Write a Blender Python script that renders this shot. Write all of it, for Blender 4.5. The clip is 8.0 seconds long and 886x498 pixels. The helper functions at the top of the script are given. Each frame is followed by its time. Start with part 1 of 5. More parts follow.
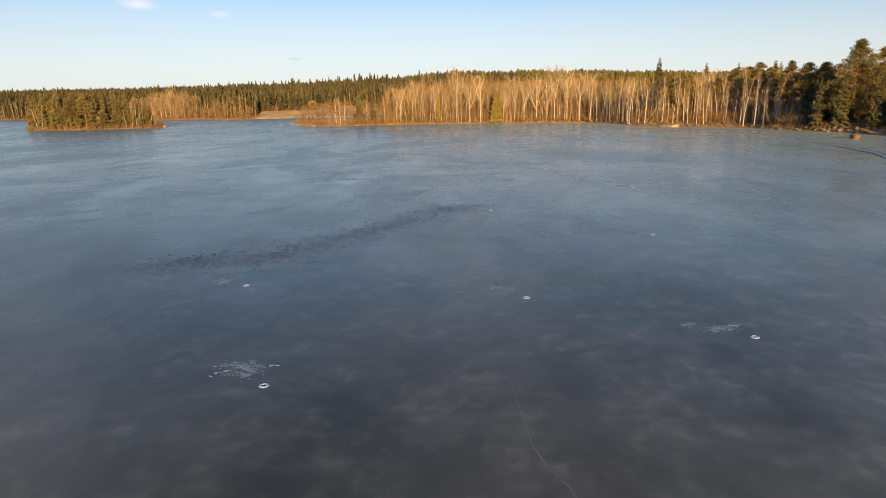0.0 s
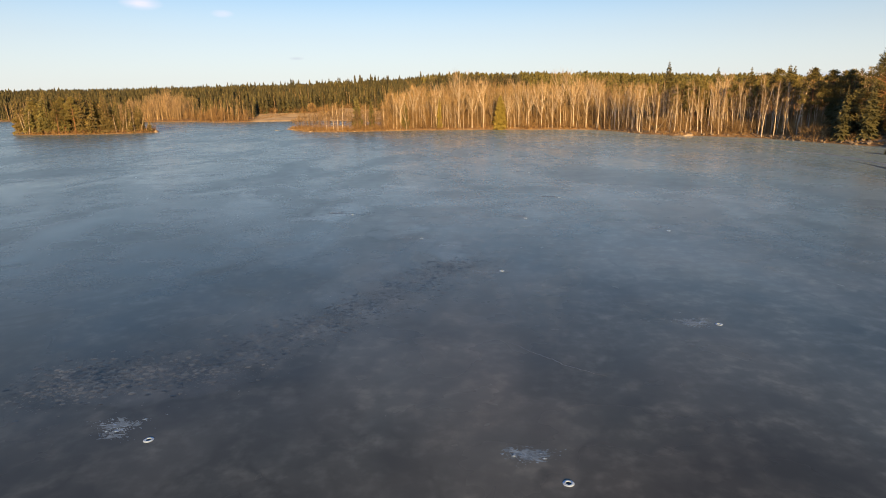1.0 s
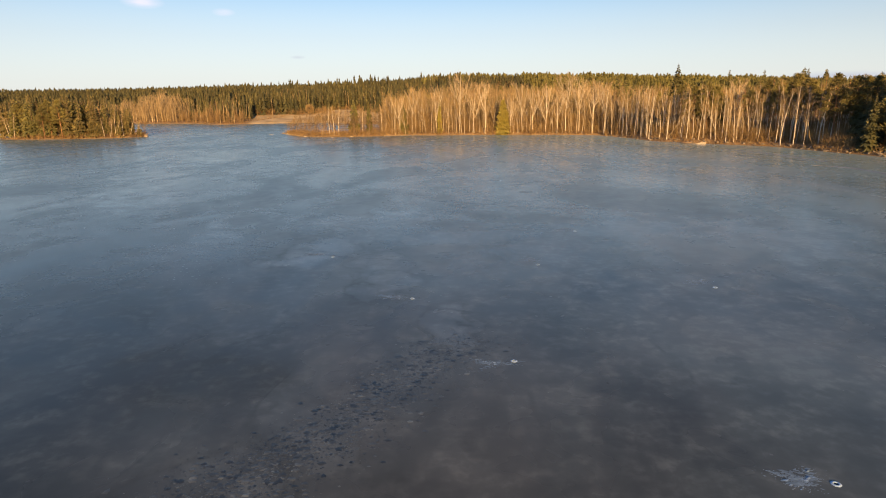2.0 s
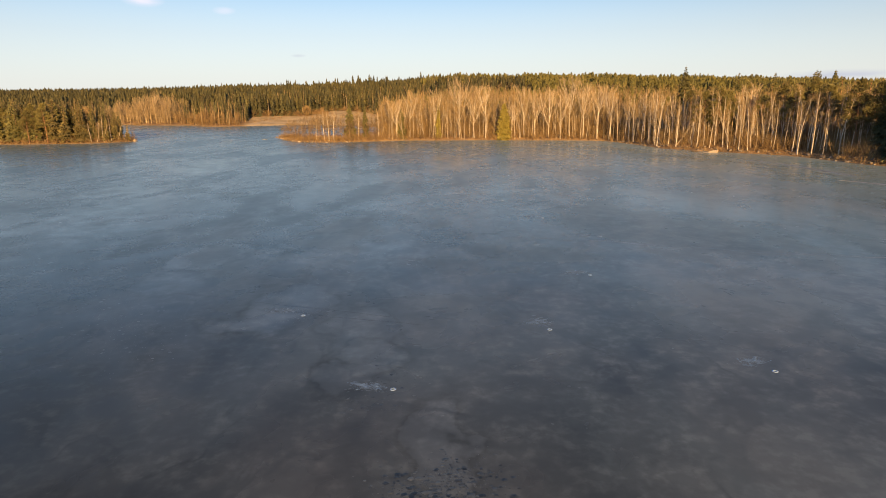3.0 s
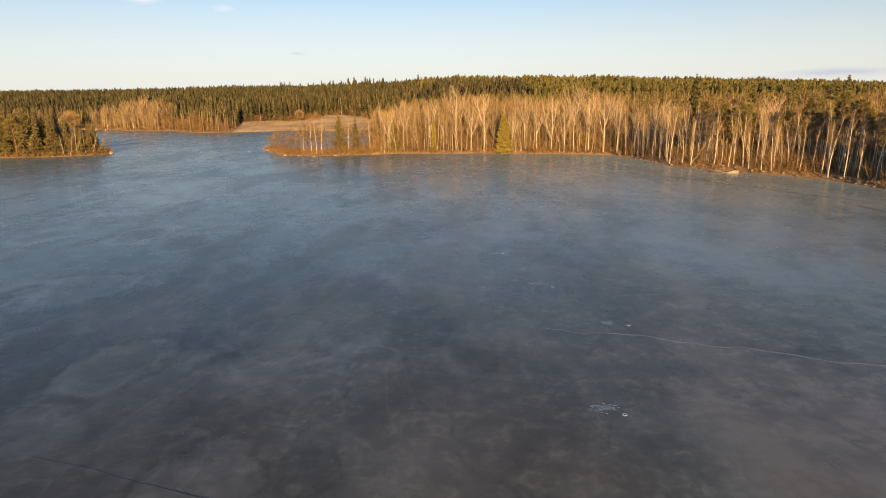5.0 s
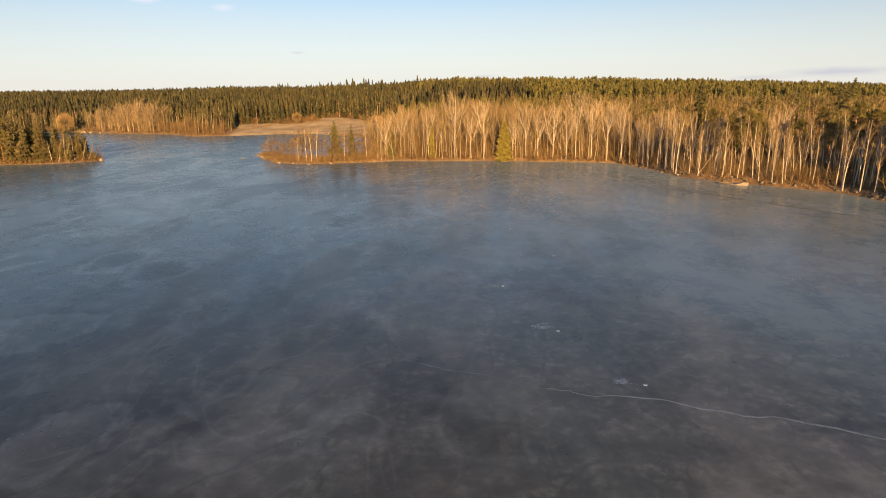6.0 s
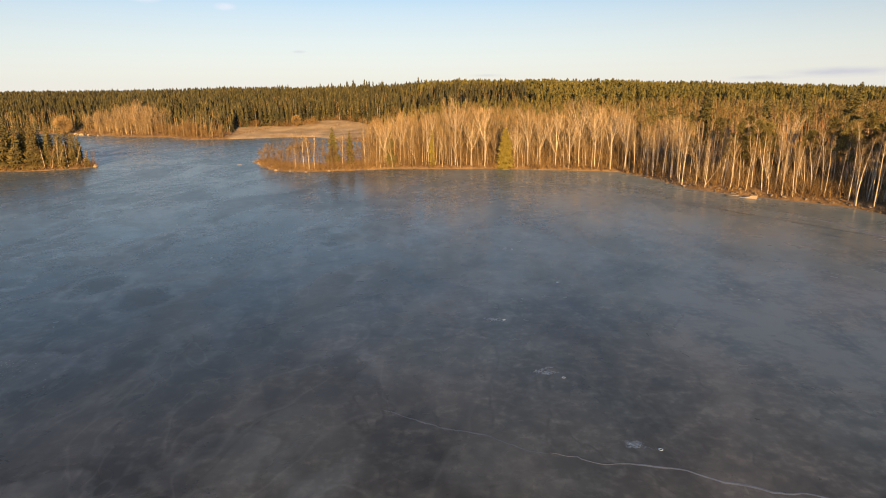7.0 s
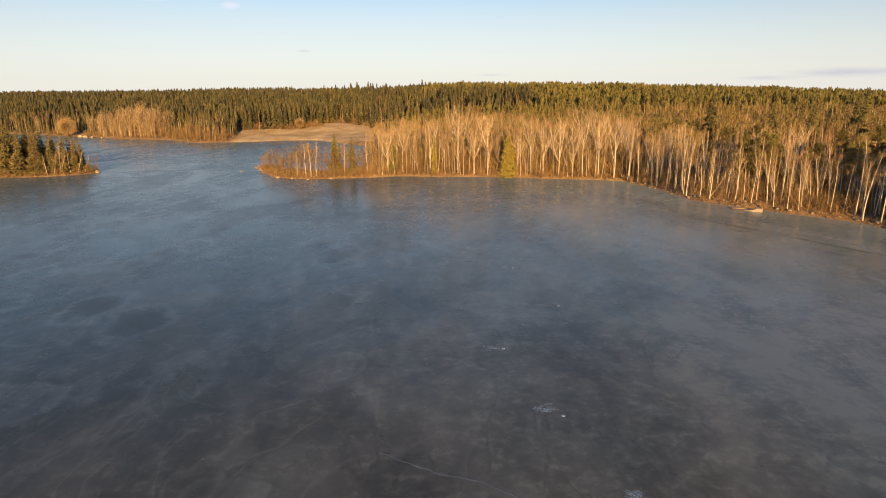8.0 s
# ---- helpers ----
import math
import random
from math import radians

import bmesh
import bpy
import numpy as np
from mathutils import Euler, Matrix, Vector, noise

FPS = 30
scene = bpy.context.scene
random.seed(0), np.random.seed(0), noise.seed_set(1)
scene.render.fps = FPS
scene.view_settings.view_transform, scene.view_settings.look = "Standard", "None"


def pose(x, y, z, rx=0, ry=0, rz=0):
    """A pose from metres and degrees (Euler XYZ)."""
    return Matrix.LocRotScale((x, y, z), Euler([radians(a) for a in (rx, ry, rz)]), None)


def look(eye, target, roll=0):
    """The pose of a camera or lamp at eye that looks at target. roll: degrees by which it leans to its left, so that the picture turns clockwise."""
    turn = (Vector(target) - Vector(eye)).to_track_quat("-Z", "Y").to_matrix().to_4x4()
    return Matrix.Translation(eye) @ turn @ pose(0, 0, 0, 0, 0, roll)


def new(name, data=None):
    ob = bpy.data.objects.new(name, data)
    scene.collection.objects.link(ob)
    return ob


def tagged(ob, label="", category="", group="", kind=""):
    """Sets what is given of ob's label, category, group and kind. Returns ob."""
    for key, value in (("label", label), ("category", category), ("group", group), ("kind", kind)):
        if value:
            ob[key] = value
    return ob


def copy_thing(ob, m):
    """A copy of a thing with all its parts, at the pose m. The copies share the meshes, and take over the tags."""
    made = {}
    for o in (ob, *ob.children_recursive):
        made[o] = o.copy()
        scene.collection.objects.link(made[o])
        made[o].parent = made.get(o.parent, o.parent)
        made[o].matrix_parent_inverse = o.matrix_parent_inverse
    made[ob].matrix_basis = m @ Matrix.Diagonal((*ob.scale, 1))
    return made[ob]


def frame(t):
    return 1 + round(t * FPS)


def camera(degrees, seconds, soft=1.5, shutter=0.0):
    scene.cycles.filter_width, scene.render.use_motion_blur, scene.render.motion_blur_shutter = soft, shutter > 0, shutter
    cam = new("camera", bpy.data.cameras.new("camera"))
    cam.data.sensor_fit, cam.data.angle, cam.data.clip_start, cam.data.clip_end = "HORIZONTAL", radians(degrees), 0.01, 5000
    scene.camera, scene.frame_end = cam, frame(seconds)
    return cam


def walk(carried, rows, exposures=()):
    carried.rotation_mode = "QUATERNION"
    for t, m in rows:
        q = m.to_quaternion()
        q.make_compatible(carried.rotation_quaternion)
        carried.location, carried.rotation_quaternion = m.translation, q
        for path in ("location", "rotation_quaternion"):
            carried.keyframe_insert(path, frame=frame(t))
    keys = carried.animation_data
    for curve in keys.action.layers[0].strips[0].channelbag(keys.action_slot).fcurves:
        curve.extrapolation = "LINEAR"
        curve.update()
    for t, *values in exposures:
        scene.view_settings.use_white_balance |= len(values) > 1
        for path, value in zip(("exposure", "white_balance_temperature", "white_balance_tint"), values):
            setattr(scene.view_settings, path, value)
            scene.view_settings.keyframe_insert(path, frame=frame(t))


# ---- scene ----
cam = camera(73.7, 8.0, soft=1.0)
# seconds, x, y, height, yaw, pitch, roll
PATH = [
    (0.0, 0.00, -0.00, 9.00, 0.91, -13.83, -0.96),
    (0.5, 0.01, 5.41, 10.24, 0.98, -13.82, -0.86),
    (1.0, 0.05, 10.83, 11.32, 1.04, -13.83, -0.78),
    (1.5, 0.13, 16.13, 12.33, 1.09, -13.87, -0.73),
    (2.0, 0.28, 21.27, 13.34, 1.13, -13.92, -0.69),
    (2.5, 0.50, 26.20, 14.36, 1.15, -13.99, -0.67),
    (3.0, 0.76, 30.92, 15.43, 1.17, -14.05, -0.67),
    (3.5, 1.06, 35.42, 16.54, 1.17, -14.11, -0.68),
    (4.0, 1.38, 39.71, 17.69, 1.16, -14.17, -0.70),
    (4.5, 1.69, 43.80, 18.87, 1.15, -14.22, -0.71),
    (5.0, 1.99, 47.67, 20.08, 1.13, -14.26, -0.72),
    (5.5, 2.25, 51.29, 21.28, 1.12, -14.30, -0.72),
    (6.0, 2.47, 54.60, 22.49, 1.13, -14.33, -0.70),
    (6.5, 2.67, 57.49, 23.71, 1.16, -14.36, -0.66),
    (7.0, 2.85, 59.79, 24.95, 1.25, -14.38, -0.60),
    (7.5, 3.08, 61.30, 26.26, 1.39, -14.40, -0.52),
    (8.0, 3.39, 61.74, 27.70, 1.62, -14.43, -0.42),
]


def flight(x, y, z, yaw, pitch, roll):
    a, b = radians(yaw), radians(pitch)
    ahead = Vector((-math.sin(a) * math.cos(b), math.cos(a) * math.cos(b), math.sin(b)))
    return look((x, y, z), Vector((x, y, z)) + 10 * ahead, roll)


walk(cam, [(t, flight(*row)) for t, *row in PATH], [(0, 0.64, 5780, 13), (8, 0.64, 6130, 14.5)])

# ---- light ----
SUN_AZ, SUN_EL = 10.0, 10.5  # degrees to the right of straight behind, and above the horizon
SUN_FROM = Vector((math.sin(radians(SUN_AZ)), -math.cos(radians(SUN_AZ)), math.tan(radians(SUN_EL)))).normalized()
world = bpy.data.worlds.new("sky")
scene.world = world
world.use_nodes = True
wn, wl = world.node_tree.nodes, world.node_tree.links
sky = wn.new("ShaderNodeTexSky")
sky.sky_type = "NISHITA"
sky.sun_disc = False
sky.sun_elevation = radians(SUN_EL)
sky.sun_rotation = radians(180 - SUN_AZ)
sky.air_density, sky.dust_density, sky.ozone_density = 1.0, 0.65, 2.0
wn["Background"].inputs["Strength"].default_value = 0.1
pale = wn.new("ShaderNodeHueSaturation")
cool = wn.new("ShaderNodeMix")  # the evening air takes a little green out of the sky
cool.data_type, cool.blend_type = "RGBA", "MULTIPLY"
cool.inputs["Factor"].default_value, cool.inputs["B"].default_value = 1.0, (0.95, 0.935, 0.935, 1)
wl.new(sky.outputs["Color"], cool.inputs["A"])
wl.new(cool.outputs["Result"], pale.inputs["Color"])
way, up = wn.new("ShaderNodeTexCoord"), wn.new("ShaderNodeSeparateXYZ")
wl.new(way.outputs["Generated"], up.inputs["Vector"])
deep = wn.new("ShaderNodeMapRange")  # pale above the horizon, deeper blue towards the zenith
deep.inputs["From Min"].default_value, deep.inputs["From Max"].default_value = 0.1, 0.28
deep.inputs["To Min"].default_value, deep.inputs["To Max"].default_value = 0.64, 1.28
wl.new(up.outputs["Z"], deep.inputs["Value"])
wl.new(deep.outputs[0], pale.inputs["Saturation"])

# a few thin far clouds: direction, half width, half height, strength
CLOUDS = [((0.5262, 0.8499, 0.0285), 0.085, 0.0085, 0.75), ((0.4441, 0.8957, 0.0232), 0.05, 0.0045, 0.5), ((-0.4381, 0.8875, 0.1428), 0.03, 0.0095, 0.7),
          ((-0.2428, 0.9674, 0.0715), 0.013, 0.003, 0.5), ((-0.34, 0.9309, 0.1337), 0.018, 0.006, 0.5), ((0.0524, 0.9981, 0.0337), 0.035, 0.003, 0.3)]
puff = wn.new("ShaderNodeTexNoise")
puff.inputs["Scale"].default_value, puff.inputs["Detail"].default_value = 28.0, 6.0
squash = wn.new("ShaderNodeMapping")
squash.inputs["Scale"].default_value = (1, 1, 5)
wl.new(way.outputs["Generated"], squash.inputs["Vector"])
wl.new(squash.outputs["Vector"], puff.inputs["Vector"])
haze = wn.new("ShaderNodeMix")  # pale haze all round the horizon
haze.data_type = "RGBA"
haze.inputs["B"].default_value = (6.0, 5.8, 5.0, 1)
low_sky = wn.new("ShaderNodeMapRange")
low_sky.inputs["From Min"].default_value, low_sky.inputs["From Max"].default_value = 0.0, 0.16
low_sky.inputs["To Min"].default_value, low_sky.inputs["To Max"].default_value = 0.8, 0.0
wl.new(up.outputs["Z"], low_sky.inputs["Value"])
wl.new(low_sky.outputs[0], haze.inputs["Factor"])
wl.new(pale.outputs["Color"], haze.inputs["A"])
shade = haze.outputs["Result"]
for (cx, cy, cz), wide, high, much in CLOUDS:
    mp = wn.new("ShaderNodeMapping")
    mp.vector_type = "TEXTURE"
    mp.inputs["Location"].default_value, mp.inputs["Scale"].default_value = (cx, cy, cz), (wide, wide, high)
    wl.new(way.outputs["Generated"], mp.inputs["Vector"])
    far = wn.new("ShaderNodeVectorMath")
    far.operation = "LENGTH"
    wl.new(mp.outputs["Vector"], far.inputs[0])
    edge = wn.new("ShaderNodeMapRange")
    edge.inputs["From Min"].default_value, edge.inputs["From Max"].default_value = 1.0, 0.2
    edge.inputs["To Max"].default_value = 2.0 * much
    wl.new(far.outputs["Value"], edge.inputs["Value"])
    amount = wn.new("ShaderNodeMath")
    amount.operation, amount.use_clamp = "MULTIPLY", True
    wl.new(edge.outputs[0], amount.inputs[0])
    wl.new(puff.outputs["Fac"], amount.inputs[1])
    veil = wn.new("ShaderNodeMix")
    veil.data_type = "RGBA"
    veil.inputs["B"].default_value = (6.4, 5.9, 5.9, 1) if cz > 0.1 else (4.1, 4.05, 4.1, 1)
    wl.new(amount.outputs[0], veil.inputs["Factor"])
    wl.new(shade, veil.inputs["A"])
    shade = veil.outputs["Result"]
wl.new(shade, wn["Background"].inputs["Color"])

sun = new("sun", bpy.data.lights.new("sun", "SUN"))
sun.data.energy, sun.data.angle, sun.data.color = 6.6, radians(0.6), (1.0, 0.56, 0.165)
sun.matrix_world = look(SUN_FROM * 100, (0, 0, 0))


# ---- materials ----
def surface(name, dark, light, scale=1.0, rough=0.8, bump=0.0, vary=0.0, island=False, stretch=(1, 1, 1), fine=6.0):
    """Two-scale noise between two colours, with a random shift of brightness for each object or each loose piece."""
    m = bpy.data.materials.new(name)
    m.use_nodes = True
    n, l = m.node_tree.nodes, m.node_tree.links
    b = n["Principled BSDF"]
    b.inputs["Roughness"].default_value = rough
    co, mp = n.new("ShaderNodeTexCoord"), n.new("ShaderNodeMapping")
    mp.inputs["Scale"].default_value = stretch
    l.new(co.outputs["Object"], mp.inputs["Vector"])
    big, small = n.new("ShaderNodeTexNoise"), n.new("ShaderNodeTexNoise")
    for node, s in ((big, scale), (small, scale * fine)):
        node.inputs["Scale"].default_value = s
        node.inputs["Detail"].default_value = 4.0
        l.new(mp.outputs["Vector"], node.inputs["Vector"])
    mean = n.new("ShaderNodeMath")
    mean.operation = "ADD"
    l.new(big.outputs["Fac"], mean.inputs[0])
    l.new(small.outputs["Fac"], mean.inputs[1])
    ramp = n.new("ShaderNodeValToRGB")
    ramp.color_ramp.elements[0].position, ramp.color_ramp.elements[1].position = 0.36, 0.66
    ramp.color_ramp.elements[0].color, ramp.color_ramp.elements[1].color = (*dark, 1), (*light, 1)
    half = n.new("ShaderNodeMath")
    half.operation = "MULTIPLY"
    half.inputs[1].default_value = 0.5
    l.new(mean.outputs[0], half.inputs[0])
    l.new(half.outputs[0], ramp.inputs["Fac"])
    out = ramp.outputs["Color"]
    if vary:
        hsv = n.new("ShaderNodeHueSaturation")
        rnd = n.new("ShaderNodeNewGeometry" if island else "ShaderNodeObjectInfo")
        span = n.new("ShaderNodeMapRange")
        span.inputs["To Min"].default_value, span.inputs["To Max"].default_value = 1 - vary, 1 + vary
        l.new(rnd.outputs["Random Per Island" if island else "Random"], span.inputs["Value"])
        l.new(span.outputs[0], hsv.inputs["Value"])
        l.new(out, hsv.inputs["Color"])
        out = hsv.outputs["Color"]
    l.new(out, b.inputs["Base Color"])
    if bump:
        bp = n.new("ShaderNodeBump")
        bp.inputs["Strength"].default_value, bp.inputs["Distance"].default_value = bump, 0.05
        l.new(small.outputs["Fac"], bp.inputs["Height"])
        l.new(bp.outputs["Normal"], b.inputs["Normal"])
    return m


BIRCH_BARK = surface("birch_bark", (0.26, 0.21, 0.145), (0.68, 0.605, 0.48), 1.3, 0.75, 0.3, 0.42, stretch=(1, 1, 2.5))
WHITE_BARK = surface("white_birch_bark", (0.42, 0.35, 0.26), (0.84, 0.77, 0.66), 1.3, 0.7, 0.3, 0.15, stretch=(1, 1, 2.5))
BROWN_BARK = surface("brown_bark", (0.12, 0.085, 0.05), (0.3, 0.205, 0.12), 1.5, 0.9, 0.4, 0.25)
PINE_BARK = surface("pine_bark", (0.12, 0.068, 0.038), (0.3, 0.165, 0.08), 1.0, 0.9, 0.4, 0.2)
TWIGS = surface("birch_twigs", (0.175, 0.118, 0.05), (0.4, 0.288, 0.132), 0.25, 0.85, 0, 0.3)
FAN_TWIGS = surface("pale_birch_twigs", (0.28, 0.21, 0.125), (0.54, 0.43, 0.27), 0.25, 0.85, 0, 0.2)
RED_TWIGS = surface("alder_twigs", (0.12, 0.085, 0.04), (0.28, 0.2, 0.095), 0.25, 0.85, 0, 0.3)
SPRUCE_NEEDLES = surface("spruce_needles", (0.06, 0.064, 0.021), (0.19, 0.17, 0.052), 0.5, 0.75, 0, 0.35)
# darker copy of the spruce needles, with the bank's shade in the colour
SHADED_NEEDLES = surface("shaded_spruce_needles", (0.036, 0.042, 0.018), (0.125, 0.115, 0.042), 0.5, 0.75, 0, 0.3)
PINE_NEEDLES = surface("pine_needles", (0.075, 0.074, 0.023), (0.225, 0.19, 0.056), 0.5, 0.75, 0, 0.3)
FAR_NEEDLES = surface("far_needles", (0.022, 0.026, 0.011), (0.098, 0.088, 0.03), 0.045, 0.8, 0, 0.45, True)
HILL_NEEDLES = surface("hill_needles", (0.075, 0.077, 0.021), (0.185, 0.165, 0.045), 0.05, 0.8, 0, 0.17, True)
FAR_TWIGS = surface("far_twigs", (0.15, 0.098, 0.042), (0.365, 0.256, 0.118), 0.07, 0.85, 0, 0.35, True)
FAR_RED_TWIGS = surface("far_red_twigs", (0.13, 0.083, 0.036), (0.3, 0.2, 0.088), 0.07, 0.85, 0, 0.35, True)
GOLD_TWIGS = surface("pale_twigs", (0.18, 0.132, 0.07), (0.4, 0.3, 0.17), 0.07, 0.85, 0, 0.3, True)
FAR_PINE_NEEDLES = surface("far_pine_needles", (0.06, 0.053, 0.017), (0.22, 0.172, 0.054), 0.05, 0.8, 0, 0.4, True)
FAR_BARK = surface("far_birch_bark", (0.24, 0.18, 0.1), (0.6, 0.48, 0.3), 0.3, 0.8, 0, 0.35, True)
FAR_PINE_BARK = surface("far_pine_bark", (0.16, 0.085, 0.04), (0.4, 0.22, 0.1), 0.3, 0.85, 0, 0.3, True)
BROWN_NEEDLES = surface("browned_needles", (0.075, 0.064, 0.022), (0.21, 0.172, 0.056), 0.5, 0.8, 0, 0.3)
STRAW = surface("dry_grass", (0.2, 0.135, 0.062), (0.44, 0.32, 0.16), 0.3, 0.85, 0, 0.35, True)
YOUNG_NEEDLES = surface("young_spruce_needles", (0.19, 0.165, 0.028), (0.36, 0.3, 0.06), 0.6, 0.75, 0, 0.1)
SHAVED_ICE = surface("shaved_ice", (0.2, 0.3, 0.44), (0.4, 0.56, 0.78), 4.0, 0.6, 0.3, 0.2)
GREY_ICE = surface("grey_ice", (0.02, 0.023, 0.022), (0.125, 0.14, 0.135), 0.5, 0.4, 0.3, 0.6, True)
BOULDER_STONE = surface("mossy_granite", (0.08, 0.06, 0.03), (0.26, 0.19, 0.1), 1.0, 0.9, 0.5)
STONE = surface("granite", (0.085, 0.07, 0.055), (0.3, 0.25, 0.195), 1.2, 0.85, 0.5, 0.3)
SNOW = surface("slush_snow", (0.28, 0.4, 0.58), (0.46, 0.62, 0.84), 4.0, 0.6, 0.3, 0.12)
HOLE_WATER = surface("hole_water", (0.008, 0.009, 0.01), (0.015, 0.016, 0.018), 3.0, 0.08)
DRIFTWOOD = surface("driftwood", (0.38, 0.3, 0.21), (0.62, 0.52, 0.4), 2.0, 0.85, 0.3, 0.1, stretch=(1, 6, 6))


def ground_material():
    """Leaf litter and moss, and straw-coloured grass where the field lies."""
    m = surface("forest_floor", (0.11, 0.065, 0.029), (0.4, 0.25, 0.105), 0.12, 0.95, 0.8, fine=9.0)
    n, l = m.node_tree.nodes, m.node_tree.links
    b = n["Principled BSDF"]
    old = b.inputs["Base Color"].links[0].from_socket
    at = n.new("ShaderNodeAttribute")
    at.attribute_name = "meadow"
    grain = n.new("ShaderNodeTexNoise")
    grain.inputs["Scale"].default_value, grain.inputs["Detail"].default_value = 0.09, 8.0
    co = n.new("ShaderNodeTexCoord")
    l.new(co.outputs["Object"], grain.inputs["Vector"])
    ramp = n.new("ShaderNodeValToRGB")
    ramp.color_ramp.elements[0].position, ramp.color_ramp.elements[1].position = 0.35, 0.65
    ramp.color_ramp.elements[0].color, ramp.color_ramp.elements[1].color = (0.36, 0.265, 0.135, 1), (0.62, 0.48, 0.27, 1)
    l.new(grain.outputs["Fac"], ramp.inputs["Fac"])
    mix = n.new("ShaderNodeMix")
    mix.data_type = "RGBA"
    l.new(at.outputs["Fac"], mix.inputs["Factor"])
    l.new(old, mix.inputs["A"])
    l.new(ramp.outputs["Color"], mix.inputs["B"])
    l.new(mix.outputs["Result"], b.inputs["Base Color"])
    return m


# pools that thawed and froze again, and broad lighter or darker patches ("haze"): x, y, half width, half depth, look,
# strength
ICE_BLOTCHES = [(-12.5, 75.0, 3.2, 5.8, "disc", 1.0), (-14.2, 71.5, 3.4, 2.0, "disc", 0.75), (-40.5, 109.8, 5.5, 6.0, "ring", 0.95), (-21.0, 153.4, 4.9, 6.8, "ring", 0.5), (5.4, 125.8, 3.6, 3.6, "ring", 0.5),
            (-14.5, 97.0, 3.8, 4.0, "ring", 0.7), (-65.9, 164.8, 8.0, 13.5, "ring", 0.6), (-6.4, 91.9, 3.0, 2.9, "disc", 0.6), (-24.8, 90.0, 3.5, 5.2, "ring", 0.95), (-11.3, 88.7, 6.0, 5.0, "disc", 0.65), (-24.1, 80.8, 3.9, 2.6, "disc", 0.6), (-25.9, 56.1, 1.5, 2.1, "disc", 0.45), (-5.8, 69.1, 2.2, 5.5, "disc", 0.75),
            # the two dark ones near x -155 make a darker band behind the island
            (-4.9, 63.9, 1.9, 3.9, "disc", 0.95), (-0.2, 55.3, 1.3, 4.1, "disc", 1.1), (-13, 49, 6.5, 5, "dark", 0.7), (-13, 33.5, 4.5, 2.4, "disc", 0.6), (-8.5, 38, 2.6, 2.6, "disc", 0.5), (-5, 43, 2.2, 2.8, "disc", 0.5), (-2.5, 47.5, 2, 2.6, "disc", 0.4), (-1.1, 120.6, 3.7, 2.5, "ring", 0.6), (5.0, 91.1, 2.7, 3.2, "dark", 0.6), (-34, 118, 6, 7, "ring", 0.35), (-50, 128, 7, 9, "ring", 0.35), (-158, 345, 14, 14, "dark", 1.0), (-150, 378, 16, 14, "dark", 0.9), (17, 16, 11, 9, "haze", 1.3), (30, 82, 14, 12, "haze", 1.1), (-20, 62, 8, 12, "haze", -0.9), (-9, 103, 9, 9, "haze", -0.6)]


